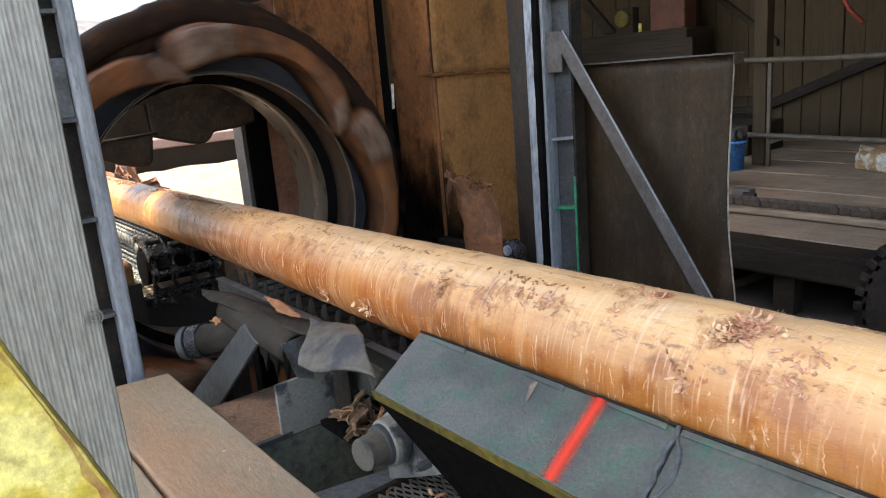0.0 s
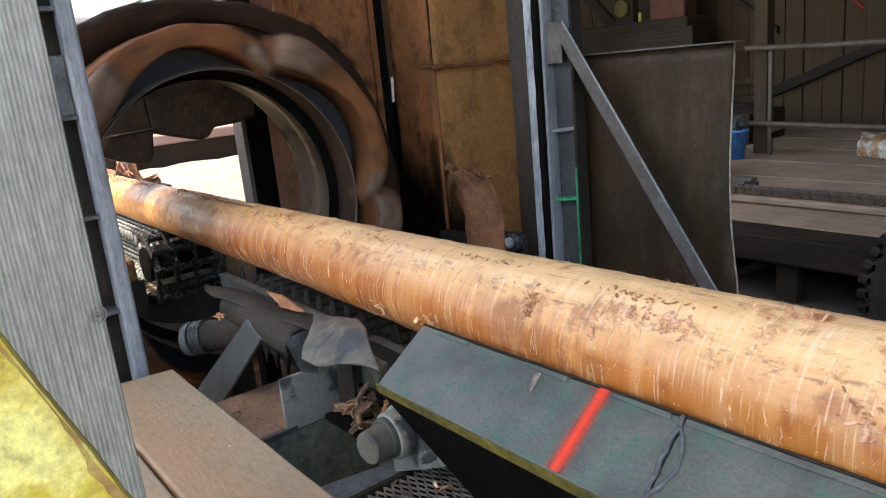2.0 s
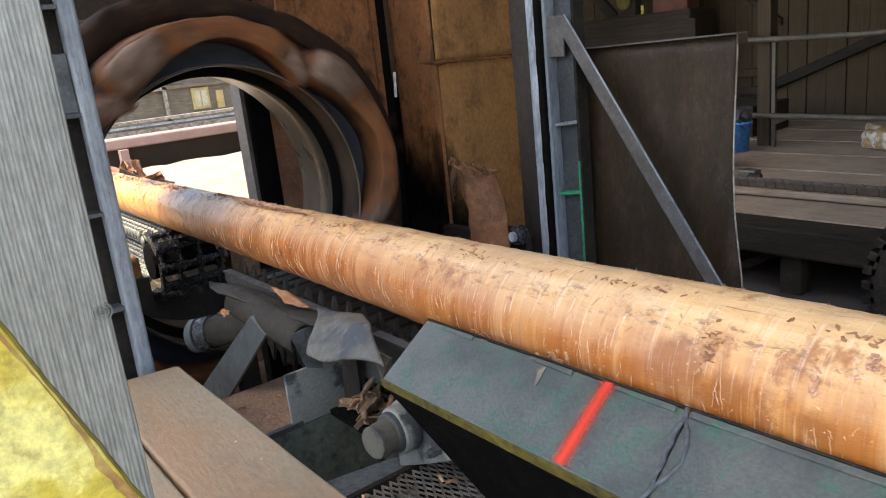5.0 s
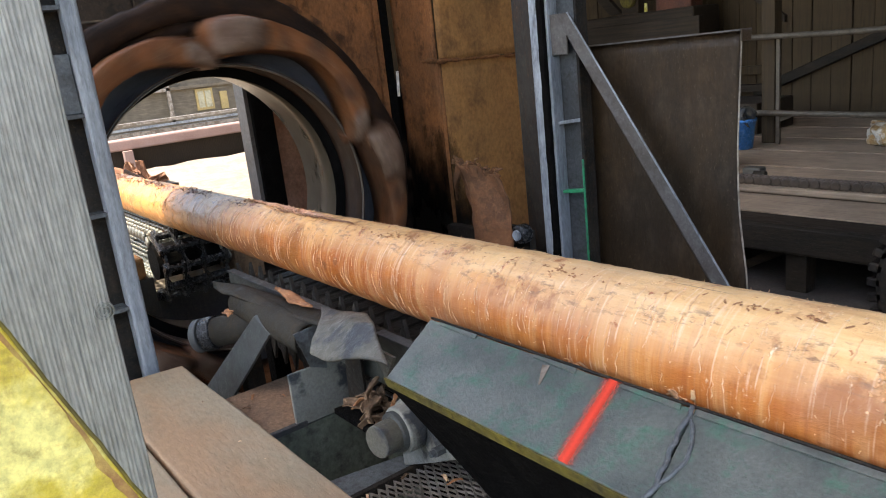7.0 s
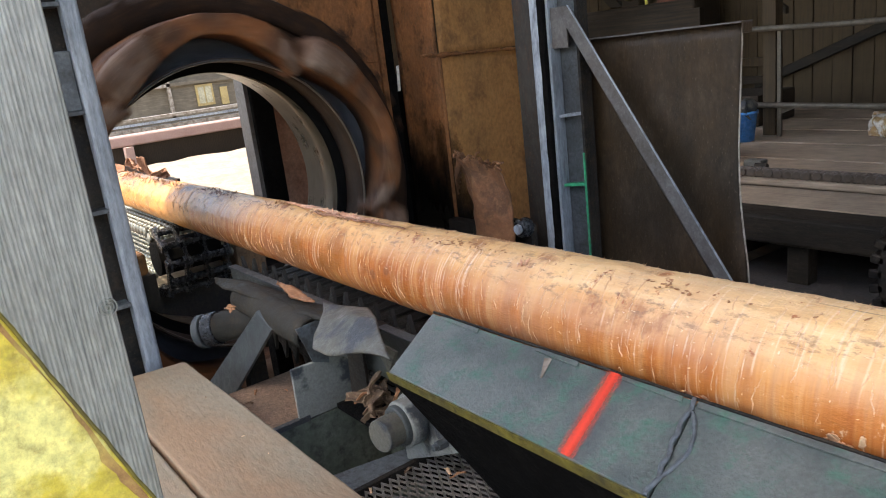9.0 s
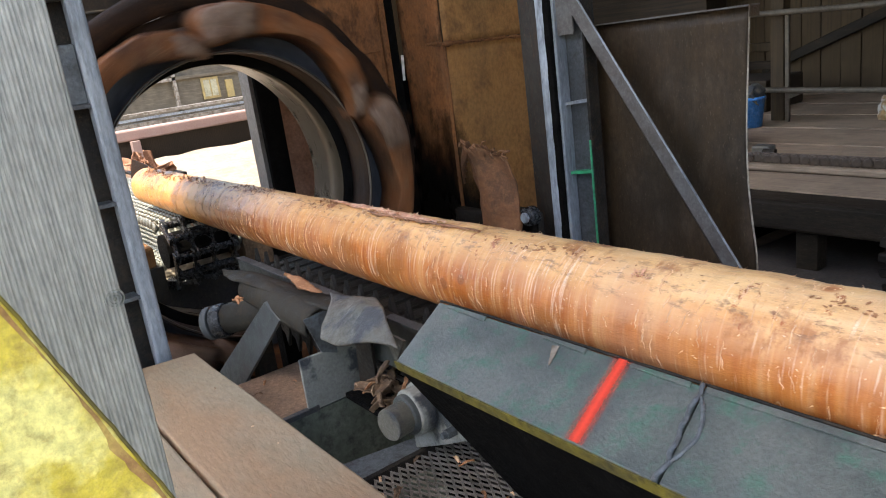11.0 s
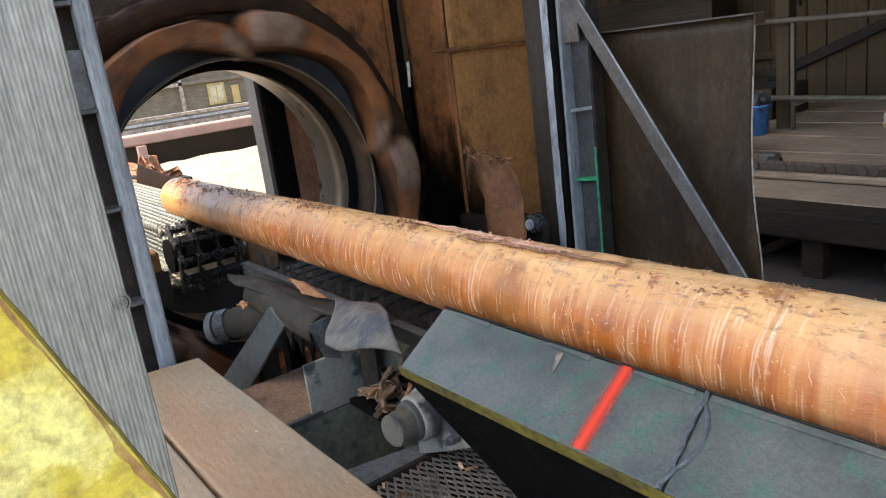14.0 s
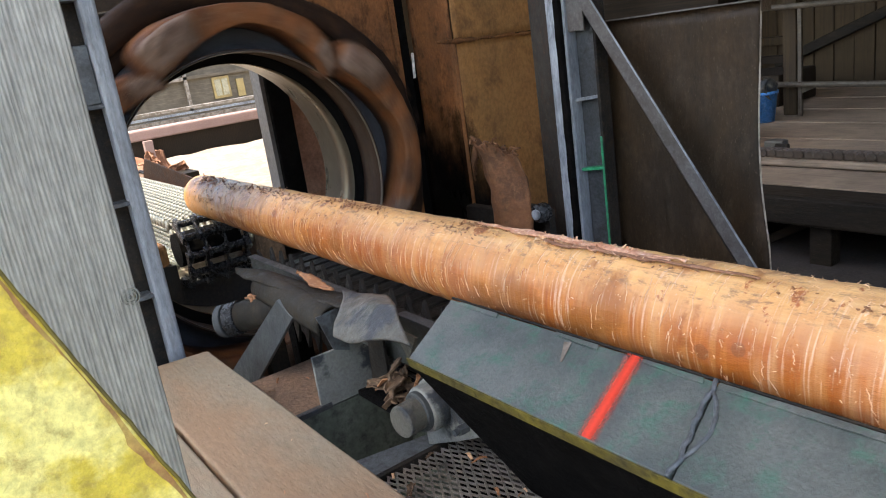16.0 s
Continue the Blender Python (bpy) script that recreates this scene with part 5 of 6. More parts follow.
bt = sheet(bent, 20, 20, 0.007)
dent(bt, 0.006, 10.0, 5.0)
bn = thing("bent_plate", (-1.6, -0.25, 0.98), "buckled grey steel plate with curled edges", "plate")
part("sheet", bt, M_GREYP, bn, smooth=True)
part("prop", prism([(-1.70, -0.20, 1.08), (-1.62, -0.2, 1.10), (-1.70, -0.16, 0.78), (-1.80, -0.16, 0.78)], (0, 0.008, 0)), M_DARK, bn)
part("tab", prism([(-1.56, -0.20, 1.07), (-1.42, -0.22, 1.08), (-1.52, -0.19, 0.98)], (0.004, 0.006, 0)), M_GREYP, bn)

# side rail of the outfeed chain
sr = thing("side_rail", (-1.8, -0.13, 0.7), "dusty steel side rail along the toothed chain", "rail")
part("bar", box(-2.62, -1.2, -0.152, -0.140, 0.93, 1.072, 0.002), M_RAILSIDE, sr, "greenish grey rail face")
part("cap", box(-2.62, -1.2, -0.158, -0.128, 1.0725, 1.080, 0.001), M_FLAT, sr)
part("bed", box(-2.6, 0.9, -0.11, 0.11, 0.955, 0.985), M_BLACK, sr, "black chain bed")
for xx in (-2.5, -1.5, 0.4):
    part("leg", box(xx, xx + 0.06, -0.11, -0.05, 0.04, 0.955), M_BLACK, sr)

def flake(n_seed, lx, ly, t=0.003):
    bm = sheet(lambda u, v: ((u - 0.5) * lx + 0.01 * noise.noise(Vector((v * 3, n_seed, 0))), (v - 0.5) * ly * (1 - 0.5 * abs(u - 0.5)) + 0.006 * noise.noise(Vector((u * 4, n_seed, 2))), 0.18 * lx * noise.noise(Vector((u * 2, v * 2, n_seed))) + 0.008 * math.sin(u * 4)), 6, 4, t)
    return bm


# pipe stub with flange in front of the rotor
sb = thing("pipe_stub", (-2.5, -0.3, 0.775), "greasy pipe stub with a bolted end flange", "pipe")
part("pipe", rod((-2.345, -0.328, 0.957), (-2.17, -0.195, 1.0), 0.050, n=32), M_PIPE, sb, smooth=True)
part("flange", rod((-2.375, -0.352, 0.949), (-2.340, -0.325, 0.958), 0.057, n=32, bevel=0.005), M_GREASE, sb, "ribbed greasy flange")
part("flange", rod((-2.40, -0.371, 0.943), (-2.380, -0.356, 0.948), 0.057, n=32, bevel=0.004), M_FLAT, sb, "worn grey flange")
part("cap", rod((-2.408, -0.377, 0.941), (-2.398, -0.369, 0.9435), 0.047, n=32, bevel=0.003), M_ROTOR, sb, "rust-brown end cap")
part("saddle", box(-2.30, -2.24, -0.29, -0.23, 0.60, 0.94), M_DARK, sb)
for i, (cx, cy) in enumerate(((-2.30, -0.29), (-2.26, -0.265), (-2.22, -0.235))):
    one = flake(i + 71.0, 0.06, 0.03, 0.004)
    one.transform(Matrix.Translation((cx, cy, 1.022 + 0.012 * i)) @ Euler((0.2 * i, 0.1, 0.8 * i)).to_matrix().to_4x4())
    solo("wood_chip", one, M_CHIP, (cx, cy, 1.022), "orange bark chip on the pipe stub", "wood chip", "scattered chips")

# expanded-metal walkway
gt = thing("grating", (-1.0, -0.2, 0.75), "dark expanded-metal walkway grating littered with chips", "grating")
part("frame", box(-1.41, -1.395, -0.445, -0.10, 0.74, 0.792), M_DARK, gt)
part("frame", box(-1.445, 0.3, -0.465, -0.446, 0.74, 0.79), M_DARK, gt)
mesh_bm = bmesh.new()
ax, ay = 0.020, 0.0115
for i in range(46):
    for j in range(30):
        cx = -1.395 + i * ax * 1.0
        cy = -0.44 + j * ay * 1.0
        if (i + j) % 2:
            continue
        for (dx, dy) in ((ax, ay), (ax, -ay)):
            p, q = Vector((cx, cy, 0.782)), Vector((cx + dx, cy + dy, 0.782))
            s = Vector((0.0, 0.0034, 0.0))
            for a, b in ((p, q),):
                vs = [mesh_bm.verts.new(c) for c in (a - s + Vector((0, 0, 0.004)), b - s - Vector((0, 0, 0.001)), b + s - Vector((0, 0, 0.004)), a + s)]
                lo = [mesh_bm.verts.new(v.co - Vector((0, 0, 0.006))) for v in vs]
                mesh_bm.faces.new(vs)
                for k in range(4):
                    mesh_bm.faces.new((vs[k], vs[(k + 1) % 4], lo[(k + 1) % 4], lo[k]))
tagged(part("mesh", mesh_bm, M_GRATE, gt), kind="stuff")
for yy in (-0.42, -0.2):
    part("bearer", box(-1.395, 0.3, yy, yy + 0.012, 0.70, 0.772), M_BLACK, gt)


# ---- chips and bark scraps ----
FL = [flake(i * 3.1 + 1, 0.05 + 0.012 * (i % 4), 0.014 + 0.005 * (i % 3)) for i in range(5)]
FM = []
for i, b in enumerate(FL):
    me_ = bpy.data.meshes.new("chip")
    b.to_mesh(me_)
    b.free()
    me_.materials.append((M_CHIP, M_FIBRE, M_SCRAP)[i % 3])
    FM.append(me_)


def chip(x, y, z, s, rz, k, tilt=0, lab="small reddish wood chip"):
    ob = new("wood_chip", FM[k % 5])
    ob.matrix_basis = pose(x, y, z, tilt, tilt * 0.6, rz) @ Matrix.Scale(s, 4)
    return tagged(ob, lab, "wood chip", "scattered chips")


rnd = random.Random(5)
for i in range(16):
    chip(rnd.uniform(-1.38, -1.0), rnd.uniform(-0.42, -0.18), 0.794, rnd.uniform(0.25, 0.65), rnd.uniform(0, 360), i)
for i in range(12):
    chip(rnd.uniform(-2.17, -1.9), rnd.uniform(-0.42, -0.12), 0.782, rnd.uniform(0.3, 0.8), rnd.uniform(0, 360), i)
for i in range(6):
    chip(rnd.uniform(-2.1, -1.2), rnd.uniform(-0.66, -0.5), 0.905, rnd.uniform(0.08, 0.25), rnd.uniform(0, 360), i, 0, "tiny pale chip on the dusty plank")
for i in range(9):
    chip(rnd.uniform(-1.66, -1.48), rnd.uniform(-0.235, -0.16), 0.862 + 0.002 * i, rnd.uniform(0.6, 1.1), rnd.uniform(0, 360), 2, rnd.uniform(-40, 40), "brown bark scrap caught beside the bearing")
for i in range(11):
    chip(rnd.uniform(-1.62, -1.50), rnd.uniform(-0.225, -0.16), 0.870 + 0.006 * i, rnd.uniform(1.0, 1.8), rnd.uniform(0, 360), 2 if i % 5 else 0, rnd.uniform(-70, 70), "brown bark scrap caught beside the bearing")
solo("scrap_shelf", box(-1.72, -1.42, -0.25, -0.05, 0.84, 0.855), M_BLACK, (-1.54, -0.12, 0.84), "dark ledge that holds bark scraps", "ledge")
slv = sheet(lambda u, v: (-2.13 + 0.24 * u, -0.185 + 0.045 * (v - 0.5) * (1 - 1.8 * abs(u - 0.5)) + 0.01 * noise.noise(Vector((u * 8, v * 2, 3))), 1.112 - 0.012 * u + 0.006 * math.sin(u * 7) + 0.004 * noise.noise(Vector((u * 9, v * 4, 0)))), 14, 5, 0.006)
solo("wood_sliver", slv, M_CHIP, (-2.0, -0.185, 1.10), "orange splintered wood sliver on the steel strip", "sliver", smooth=True)

# ---- infeed beyond the rotor ----
inf = thing("infeed_frame", (-4.2, 0.0, 0.0), "dusty brown infeed frame strewn with bark", "frame")
part("side", box(-6.6, -3.45, -0.50, -0.22, 0.72, 0.93, 0.02), M_SCRAP, inf)
part("side", box(-6.6, -3.6, 0.24, 0.40, 0.60, 1.05, 0.02), M_SCRAP, inf)
part("block", box(-3.62, -3.42, -0.48, -0.24, 0.93, 1.03, 0.015), M_RUST2, inf, "dusty wooden block")
part("bracket", prism([(-3.42, -0.42, 0.93), (-3.42, -0.22, 0.93), (-3.42, -0.22, 0.76), (-3.42, -0.28, 0.70), (-3.42, -0.3, 0.80), (-3.42, -0.42, 0.84)], (0.012, 0, 0)), M_PIPE, inf)
part("leg", box(-6.4, -6.2, -0.45, 0.35, 0.0, 0.72), M_DARK, inf)
part("leg", box(-3.7, -3.55, -0.45, -0.25, 0.0, 0.72), M_DARK, inf)
part("leg", box(-3.7, -3.55, 0.25, 0.38, 0.0, 0.62), M_DARK, inf)
part("wedge", prism([(-5.9, 0.33, 1.05), (-4.5, 0.33, 1.05), (-4.6, 0.33, 1.12), (-5.75, 0.33, 1.20)], (0, 0.012, 0)), M_ROTOR, inf, "rusty side guide plate")
part("sprocket", rod((-3.58, -0.16, 0.955), (-3.58, 0.14, 0.955), 0.085, n=12), M_BLACK, inf)
for i in range(14):
    chip(rnd.uniform(-4.6, -3.5), rnd.uniform(-0.46, -0.28), 0.936, rnd.uniform(0.8, 2.0), rnd.uniform(0, 360), i, 0, "bark scrap on the infeed frame")
hb = bmesh.new()
for i in range(10):
    p = Vector((-6.5 + 0.08 * i, 0.46 + 0.05 * (i % 3), 1.06 + 0.02 * (i % 4)))
    merge(hb, flake(i + 40, 0.22, 0.09, 0.01), Matrix.Translation(p) @ Euler((i, i * 2.0, i * 1.3)).to_matrix().to_4x4())
solo("bark_heap", hb, M_BARK, (-6.1, 0.5, 1.05), "heap of orange bark slabs beside the infeed", "bark heap", kind="stuff")
solo("heap_stand", box(-6.6, -5.6, 0.41, 0.66, 0.8, 1.05), M_DARK, (-6.1, 0.5, 0.8), "rusty ledge under the bark heap", "ledge")

# ---- the yard ----
yd = bmesh.new()
NX, NY = 60, 50
gv = [[yd.verts.new((-3.7 - 5.6 * i / NX, -4.0 + 9.0 * j / NY, 0.80 + 0.05 * noise.noise(Vector((i * 0.35, j * 0.4, 0))) + 0.02 * noise.noise(Vector((i * 1.3, j * 1.5, 3))))) for j in range(NY + 1)] for i in range(NX + 1)]
for i in range(NX):
    for j in range(NY):
        yd.faces.new((gv[i][j], gv[i + 1][j], gv[i + 1][j + 1], gv[i][j + 1]))
solo("sawdust_heap", yd, M_SAWDUST, (-6.0, 0.0, 0.8), "bright pale sawdust and chips covering the log deck", "sawdust", kind="stuff", smooth=True)
solo("log_deck", box(-9.3, -3.72, -4.0, 5.0, 0.0, 0.73), M_CONCRETE, (-6.0, 0.0, 0.0), "raised concrete log deck", "deck", kind="structure")
lb = thing("deck_stop", (-9.6, 1.0, 0.0), "faded red steel beam on dark timber along the log deck", "beam")
part("beam", box(-9.9, -9.6, -4.0, 3.1, 1.04, 1.17, 0.02), M_PINK, lb)
part("wall", box(-9.85, -9.65, -4.0, 3.1, 0.0, 1.04), M_BEAM, lb, "dark timber under the beam")
part("bracket", box(-9.6, -9.5, 1.30, 1.40, 0.8, 1.035), M_PINK, lb)
far = thing("far_conveyor", (-16.0, 2.0, 0.0), "long pale conveyor with steel rails across the yard", "conveyor")
for k, (z0, z1, mt) in enumerate(((0.80, 0.88, M_EDGE), (0.93, 0.97, M_WORN), (1.02, 1.08, M_EDGE))):
    part("rail", box(-16.2, -16.0, -6.0, 8.0, z0, z1), mt, far)
part("bed", box(-16.1, -15.9, -6.0, 8.0, 0.5, 0.8), M_MILL, far)
for yy in (-4, -1, 2, 5, 7.5):
    part("leg", box(-16.1, -15.9, yy, yy + 0.2, 0.0, 0.5), M_MILL, far)
hs2 = thing("mill_building", (-30.0, 6.0, 0.0), "weathered brown boarded mill building with yellow-framed windows", "building")
part("wall", box(-31.0, -30.0, -12.0, 26.0, 0.0, 3.9), M_MILL, hs2)
part("roof", prism([(-29.6, -12.5, 3.7), (-29.6, -12.5, 3.85), (-33.0, -12.5, 4.7), (-33.0, -12.5, 4.55)], (0, 39, 0)), M_ROOF, hs2)
for (yy, zz, ww, hh) in ((9.55, 0.60, 0.72, 0.84), (14.0, 0.60, 0.72, 0.84), (4.0, 0.60, 0.72, 0.84)):
    wd = part("window", box(-29.98, -29.93, yy, yy + ww, zz, zz + hh), M_WINF, hs2, "yellow-framed small window")
    part("pane", box(-29.929, -29.91, yy + 0.09, yy + ww / 2 - 0.03, zz + 0.10, zz + hh - 0.10), M_GLASS, wd)
    part("pane", box(-29.929, -29.91, yy + ww / 2 + 0.03, yy + ww - 0.09, zz + 0.10, zz + hh - 0.10), M_GLASS, wd)
part("shelf_board", box(-29.98, -29.80, 6.3, 8.4, 1.48, 1.60), M_EDGE, hs2, "pale long shelf board")
part("post", box(-29.98, -29.85, 8.42, 8.56, 0.3, 3.0), M_EDGE, hs2, "pale wall post")
part("hatch", box(-29.98, -29.90, 10.55, 10.85, 0.55, 1.25), M_WINF, hs2, "small dull yellow hatch")
for z0 in (0.30, 1.5):
    part("ledger", box(-29.98, -29.85, -12.0, 26.0, z0, z0 + 0.12), M_MILL, hs2)


# ---- toothed outfeed chain: links that run round their bed ----
def oval(s, x0, x1, zt, r):
    """A place on a chain loop: top run from x0 to x1 at height zt, back below. Returns x, z and the turn."""
    top = x1 - x0
    total = 2 * top + TAU * r
    s = s % total
    if s < top:
        return x0 + s, zt, 0.0
    s -= top
    if s < math.pi * r:
        a = s / r
        return x1 + r * math.sin(a), zt - r + r * math.cos(a), a
    s -= math.pi * r
    if s < top:
        return x1 - s, zt - 2 * r, math.pi
    s -= top
    a = math.pi + s / r
    return x0 + r * math.sin(a), zt - r + r * math.cos(a), a


OUT = (-2.56, 0.8, 1.012, 0.075)
out_len = 2 * (OUT[1] - OUT[0]) + TAU * OUT[3]
oc = thing("toothed_chain", (-1.0, 0.0, 0.955), "dark toothed conveyor chain carrying the log", "chain")
N_OUT = round(out_len / 0.082)
tb = bmesh.new()
for s in (-1, 1):
    prism([(-0.036, s * 0.102 - 0.006, 0.0), (0.044, s * 0.102 - 0.006, 0.0), (0.042, s * 0.102 - 0.006, 0.045), (0.018, s * 0.102 - 0.006, 0.052), (0.006, s * 0.102 - 0.006, 0.103), (-0.018, s * 0.102 - 0.006, 0.05)], (0, 0.012, 0), 0.0015, tb)
box(-0.03, 0.03, -0.085, 0.085, 0.002, 0.020, 0.003, tb, seg=1)
rod((0.04, -0.1, 0.010), (0.04, 0.1, 0.010), 0.008, n=8, bm=tb)
OUT_LINKS = []
first = put("link", tb, M_TOOTH, oc, "", False, (0, 0, 0))
for i in range(N_OUT):
    ob = first if i == 0 else new("link", first.data)
    ob.parent = oc
    OUT_LINKS.append(ob)

# many-strand infeed belt of steel rollers
INF = (-6.2, -3.72, 1.065, 0.10)
inf_len = 2 * (INF[1] - INF[0]) + TAU * INF[3]
N_INF = round(inf_len / 0.052)
ib = thing("roller_belt", (-4.5, 0.0, 0.9), "wide bright steel roller-chain belt of the infeed", "belt")
rbm = bmesh.new()
for k in range(11):
    y = -0.13 + 0.034 * k
    rod((-0.024, y, 0.0), (0.024, y, 0.0), 0.010, n=6, bm=rbm)
    rod((0, y - 0.010, 0.006), (0, y + 0.010, 0.006), 0.014, n=8, bm=rbm)
rod((0, -0.155, 0.004), (0, 0.235, 0.004), 0.007, n=6, bm=rbm)
for s in (-1, 1):
    box(-0.02, 0.02, 0.04 + s * 0.19 - 0.006, 0.04 + s * 0.19 + 0.006, -0.012, 0.032, bm=rbm)
first = put("cross_link", rbm, M_BELT, ib, "", True, (0, 0, 0))
INF_ROWS = []
for i in range(N_INF):
    ob = first if i == 0 else new("cross_link", first.data)
    ob.parent = ib
    INF_ROWS.append(ob)

# black greasy drive chain hanging below the belt's end
gc = thing("drive_chain", (-3.42, 0.0, 0.8), "black greasy drive chain with wet glints round the infeed sprocket", "chain")
for k in range(6):
    a = radians(70 - 34 * k)
    cx, cz = -3.58 + 0.155 * math.cos(a), 0.94 + 0.155 * math.sin(a)
    one = rod((cx, -0.15, cz), (cx, 0.13, cz), 0.017, n=10)
    for y in (-0.15, -0.06, 0.03, 0.12):
        one = rod((cx, y, cz), (cx, y + 0.012, cz), 0.034, n=10, bm=one)
    part("cross_pin", one, M_GREASE, gc, smooth=False)
for k in range(5):
    a0, a1 = radians(70 - 34 * k), radians(36 - 34 * k)
    p0 = Vector((-3.58 + 0.155 * math.cos(a0), 0, 0.94 + 0.155 * math.sin(a0)))
    p1 = Vector((-3.58 + 0.155 * math.cos(a1), 0, 0.94 + 0.155 * math.sin(a1)))
    d = (p1 - p0).normalized()
    s = Vector((-d.z, 0, d.x)) * 0.024
    for y in (-0.16, -0.075, 0.02, 0.125):
        o = Vector((0, y + 0.012 * (k % 2), 0))
        part("side_link", prism([p0 - d * 0.02 + o - s, p0 - d * 0.02 + o + s, (p0 + p1) / 2 + o + s * 0.7, p1 + d * 0.02 + o + s, p1 + d * 0.02 + o - s, (p0 + p1) / 2 + o - s * 0.7], (0, 0.012, 0), 0.002), M_GREASE, gc)

# ---- the log ----
LOG_Z = 1.2
log_len0, log_len1 = -5.66, 1.6
RAD = [(-5.66, 0.094), (-4.8, 0.100), (-4.0, 0.104), (-3.0, 0.110), (-2.0, 0.120), (-1.3, 0.130), (-0.5, 0.1415), (1.6, 0.155)]


def log_radius(x):
    return float(np.interp(x, [r[0] for r in RAD], [r[1] for r in RAD]))


def log_point(x, a, lift=0.0):
    c, s = math.cos(a), math.sin(a)
    q = Vector((x * 1.2, c * 0.6, s * 0.6))
    r = log_radius(x) * (1 + 0.028 * noise.noise(q)) + 0.0022 * noise.noise(Vector((x * 9, c * 1.5, s * 1.5))) + 0.0012 * noise.noise(Vector((x * 40, c * 2.5, s * 2.5)))
    up = max(0.0, s - 0.75) * 4
    r += up * (0.003 * noise.noise(Vector((x * 14, c * 9, 0))) + 0.002)
    return Vector((x, (r + lift) * c + 0.006 * noise.noise(Vector((x * 0.6, 3, 0))), LOG_Z + (r + lift) * s + 0.004 * noise.noise(Vector((x * 0.7, 8, 0)))))


lg = bmesh.new()
NA = 72
xs = [log_len0 + (log_len1 - log_len0) * i / 700 for i in range(701)]
ringv = [[lg.verts.new(log_point(x, TAU * k / NA)) for k in range(NA)] for x in xs]
for a, b in zip(ringv, ringv[1:]):
    for k in range(NA):
        lg.faces.new((a[k], b[k], b[(k + 1) % NA], a[(k + 1) % NA]))
for rg_ in (ringv[0], ringv[-1]):
    c = lg.verts.new(sum((v.co for v in rg_), Vector()) / NA)
    for k in range(NA):
        f = lg.faces.new((c, rg_[k], rg_[(k + 1) % NA]))
        f.material_index = 1
the_log = thing("log", (0, 0, LOG_Z), "freshly peeled orange-tan log with shreds of bark", "log")
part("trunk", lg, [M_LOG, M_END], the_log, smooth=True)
SHRED = random.Random(11)


def bark_patch(x, deg, lx, la, count, size, mat, n, curl=0.012):
    """A torn patch: many thin ragged fragments of bark that cling to the trunk."""
    rr = random.Random(n)
    bm = bmesh.new()
    for i in range(count):
        cx = x + rr.gauss(0, lx * 0.35)
        ca = radians(deg + rr.gauss(0, la * 0.35))
        l, w_ = size * rr.uniform(0.2, 0.8), size * rr.uniform(0.08, 0.3)
        turn = rr.uniform(-0.9, 0.9)
        sd = rr.uniform(0, 99)
        cl = curl * rr.uniform(0, 1) ** 2

        def fn(u, v):
            p, q = (u - 0.5) * l, (v - 0.5) * w_ * (1.1 - abs(u - 0.5)) + 0.3 * w_ * noise.noise(Vector((u * 3, sd, 0)))
            dx = p * math.cos(turn) - q * math.sin(turn)
            da = (p * math.sin(turn) + q * math.cos(turn)) / 0.13
            return log_point(cx + dx, ca + da, 0.0015 + cl * (u * u) + 0.25 * cl * noise.noise(Vector((u * 4, v * 4, sd))))
        sheet(fn, 5, 2, 0.001, bm)
    return tagged(part("bark_patch", bm, mat, the_log, "", True), kind="stuff")


def bark_curls(x, deg, lx, la, count, size, mat, n):
    """Curled shreds that stand off the trunk."""
    rr = random.Random(n)
    bm = bmesh.new()
    for i in range(count):
        p = log_point(x + rr.gauss(0, lx * 0.4), radians(deg + rr.gauss(0, la * 0.4)), 0.001)
        out = Vector((0, p.y, p.z - LOG_Z)).normalized()
        a = rr.uniform(0, TAU)
        t0 = Vector((math.cos(a), 0, 0)) + out.cross(Vector((1, 0, 0))) * math.sin(a)
        t0.normalize()
        sd = t0.cross(out).normalized()
        l, w_ = size * rr.uniform(0.4, 1.3), size * rr.uniform(0.15, 0.7) * rr.uniform(0.4, 1)
        bend = rr.uniform(0.2, 1.5)
        lift = rr.uniform(0.0, 0.4)
        ph = rr.uniform(0, 50)

        def fn(u, v):
            th = lift + bend * u
            r = l / bend
            along_ = r * (math.sin(th) - math.sin(lift))
            off = r * (math.cos(lift) - math.cos(th))
            q = (v - 0.5) * w_ * (1.0 - 0.6 * abs(u - 0.4)) + 0.25 * w_ * noise.noise(Vector((u * 5, ph, v)))
            return p + t0 * along_ + out * (off * 0.75 + 0.06 * w_ * noise.noise(Vector((u * 6, v * 6, ph)))) + sd * q
        sheet(fn, 7, 3, 0.0008, bm)
    return tagged(part("shredded_bark", bm, mat, the_log, "pink curled bark shreds", True), kind="stuff")


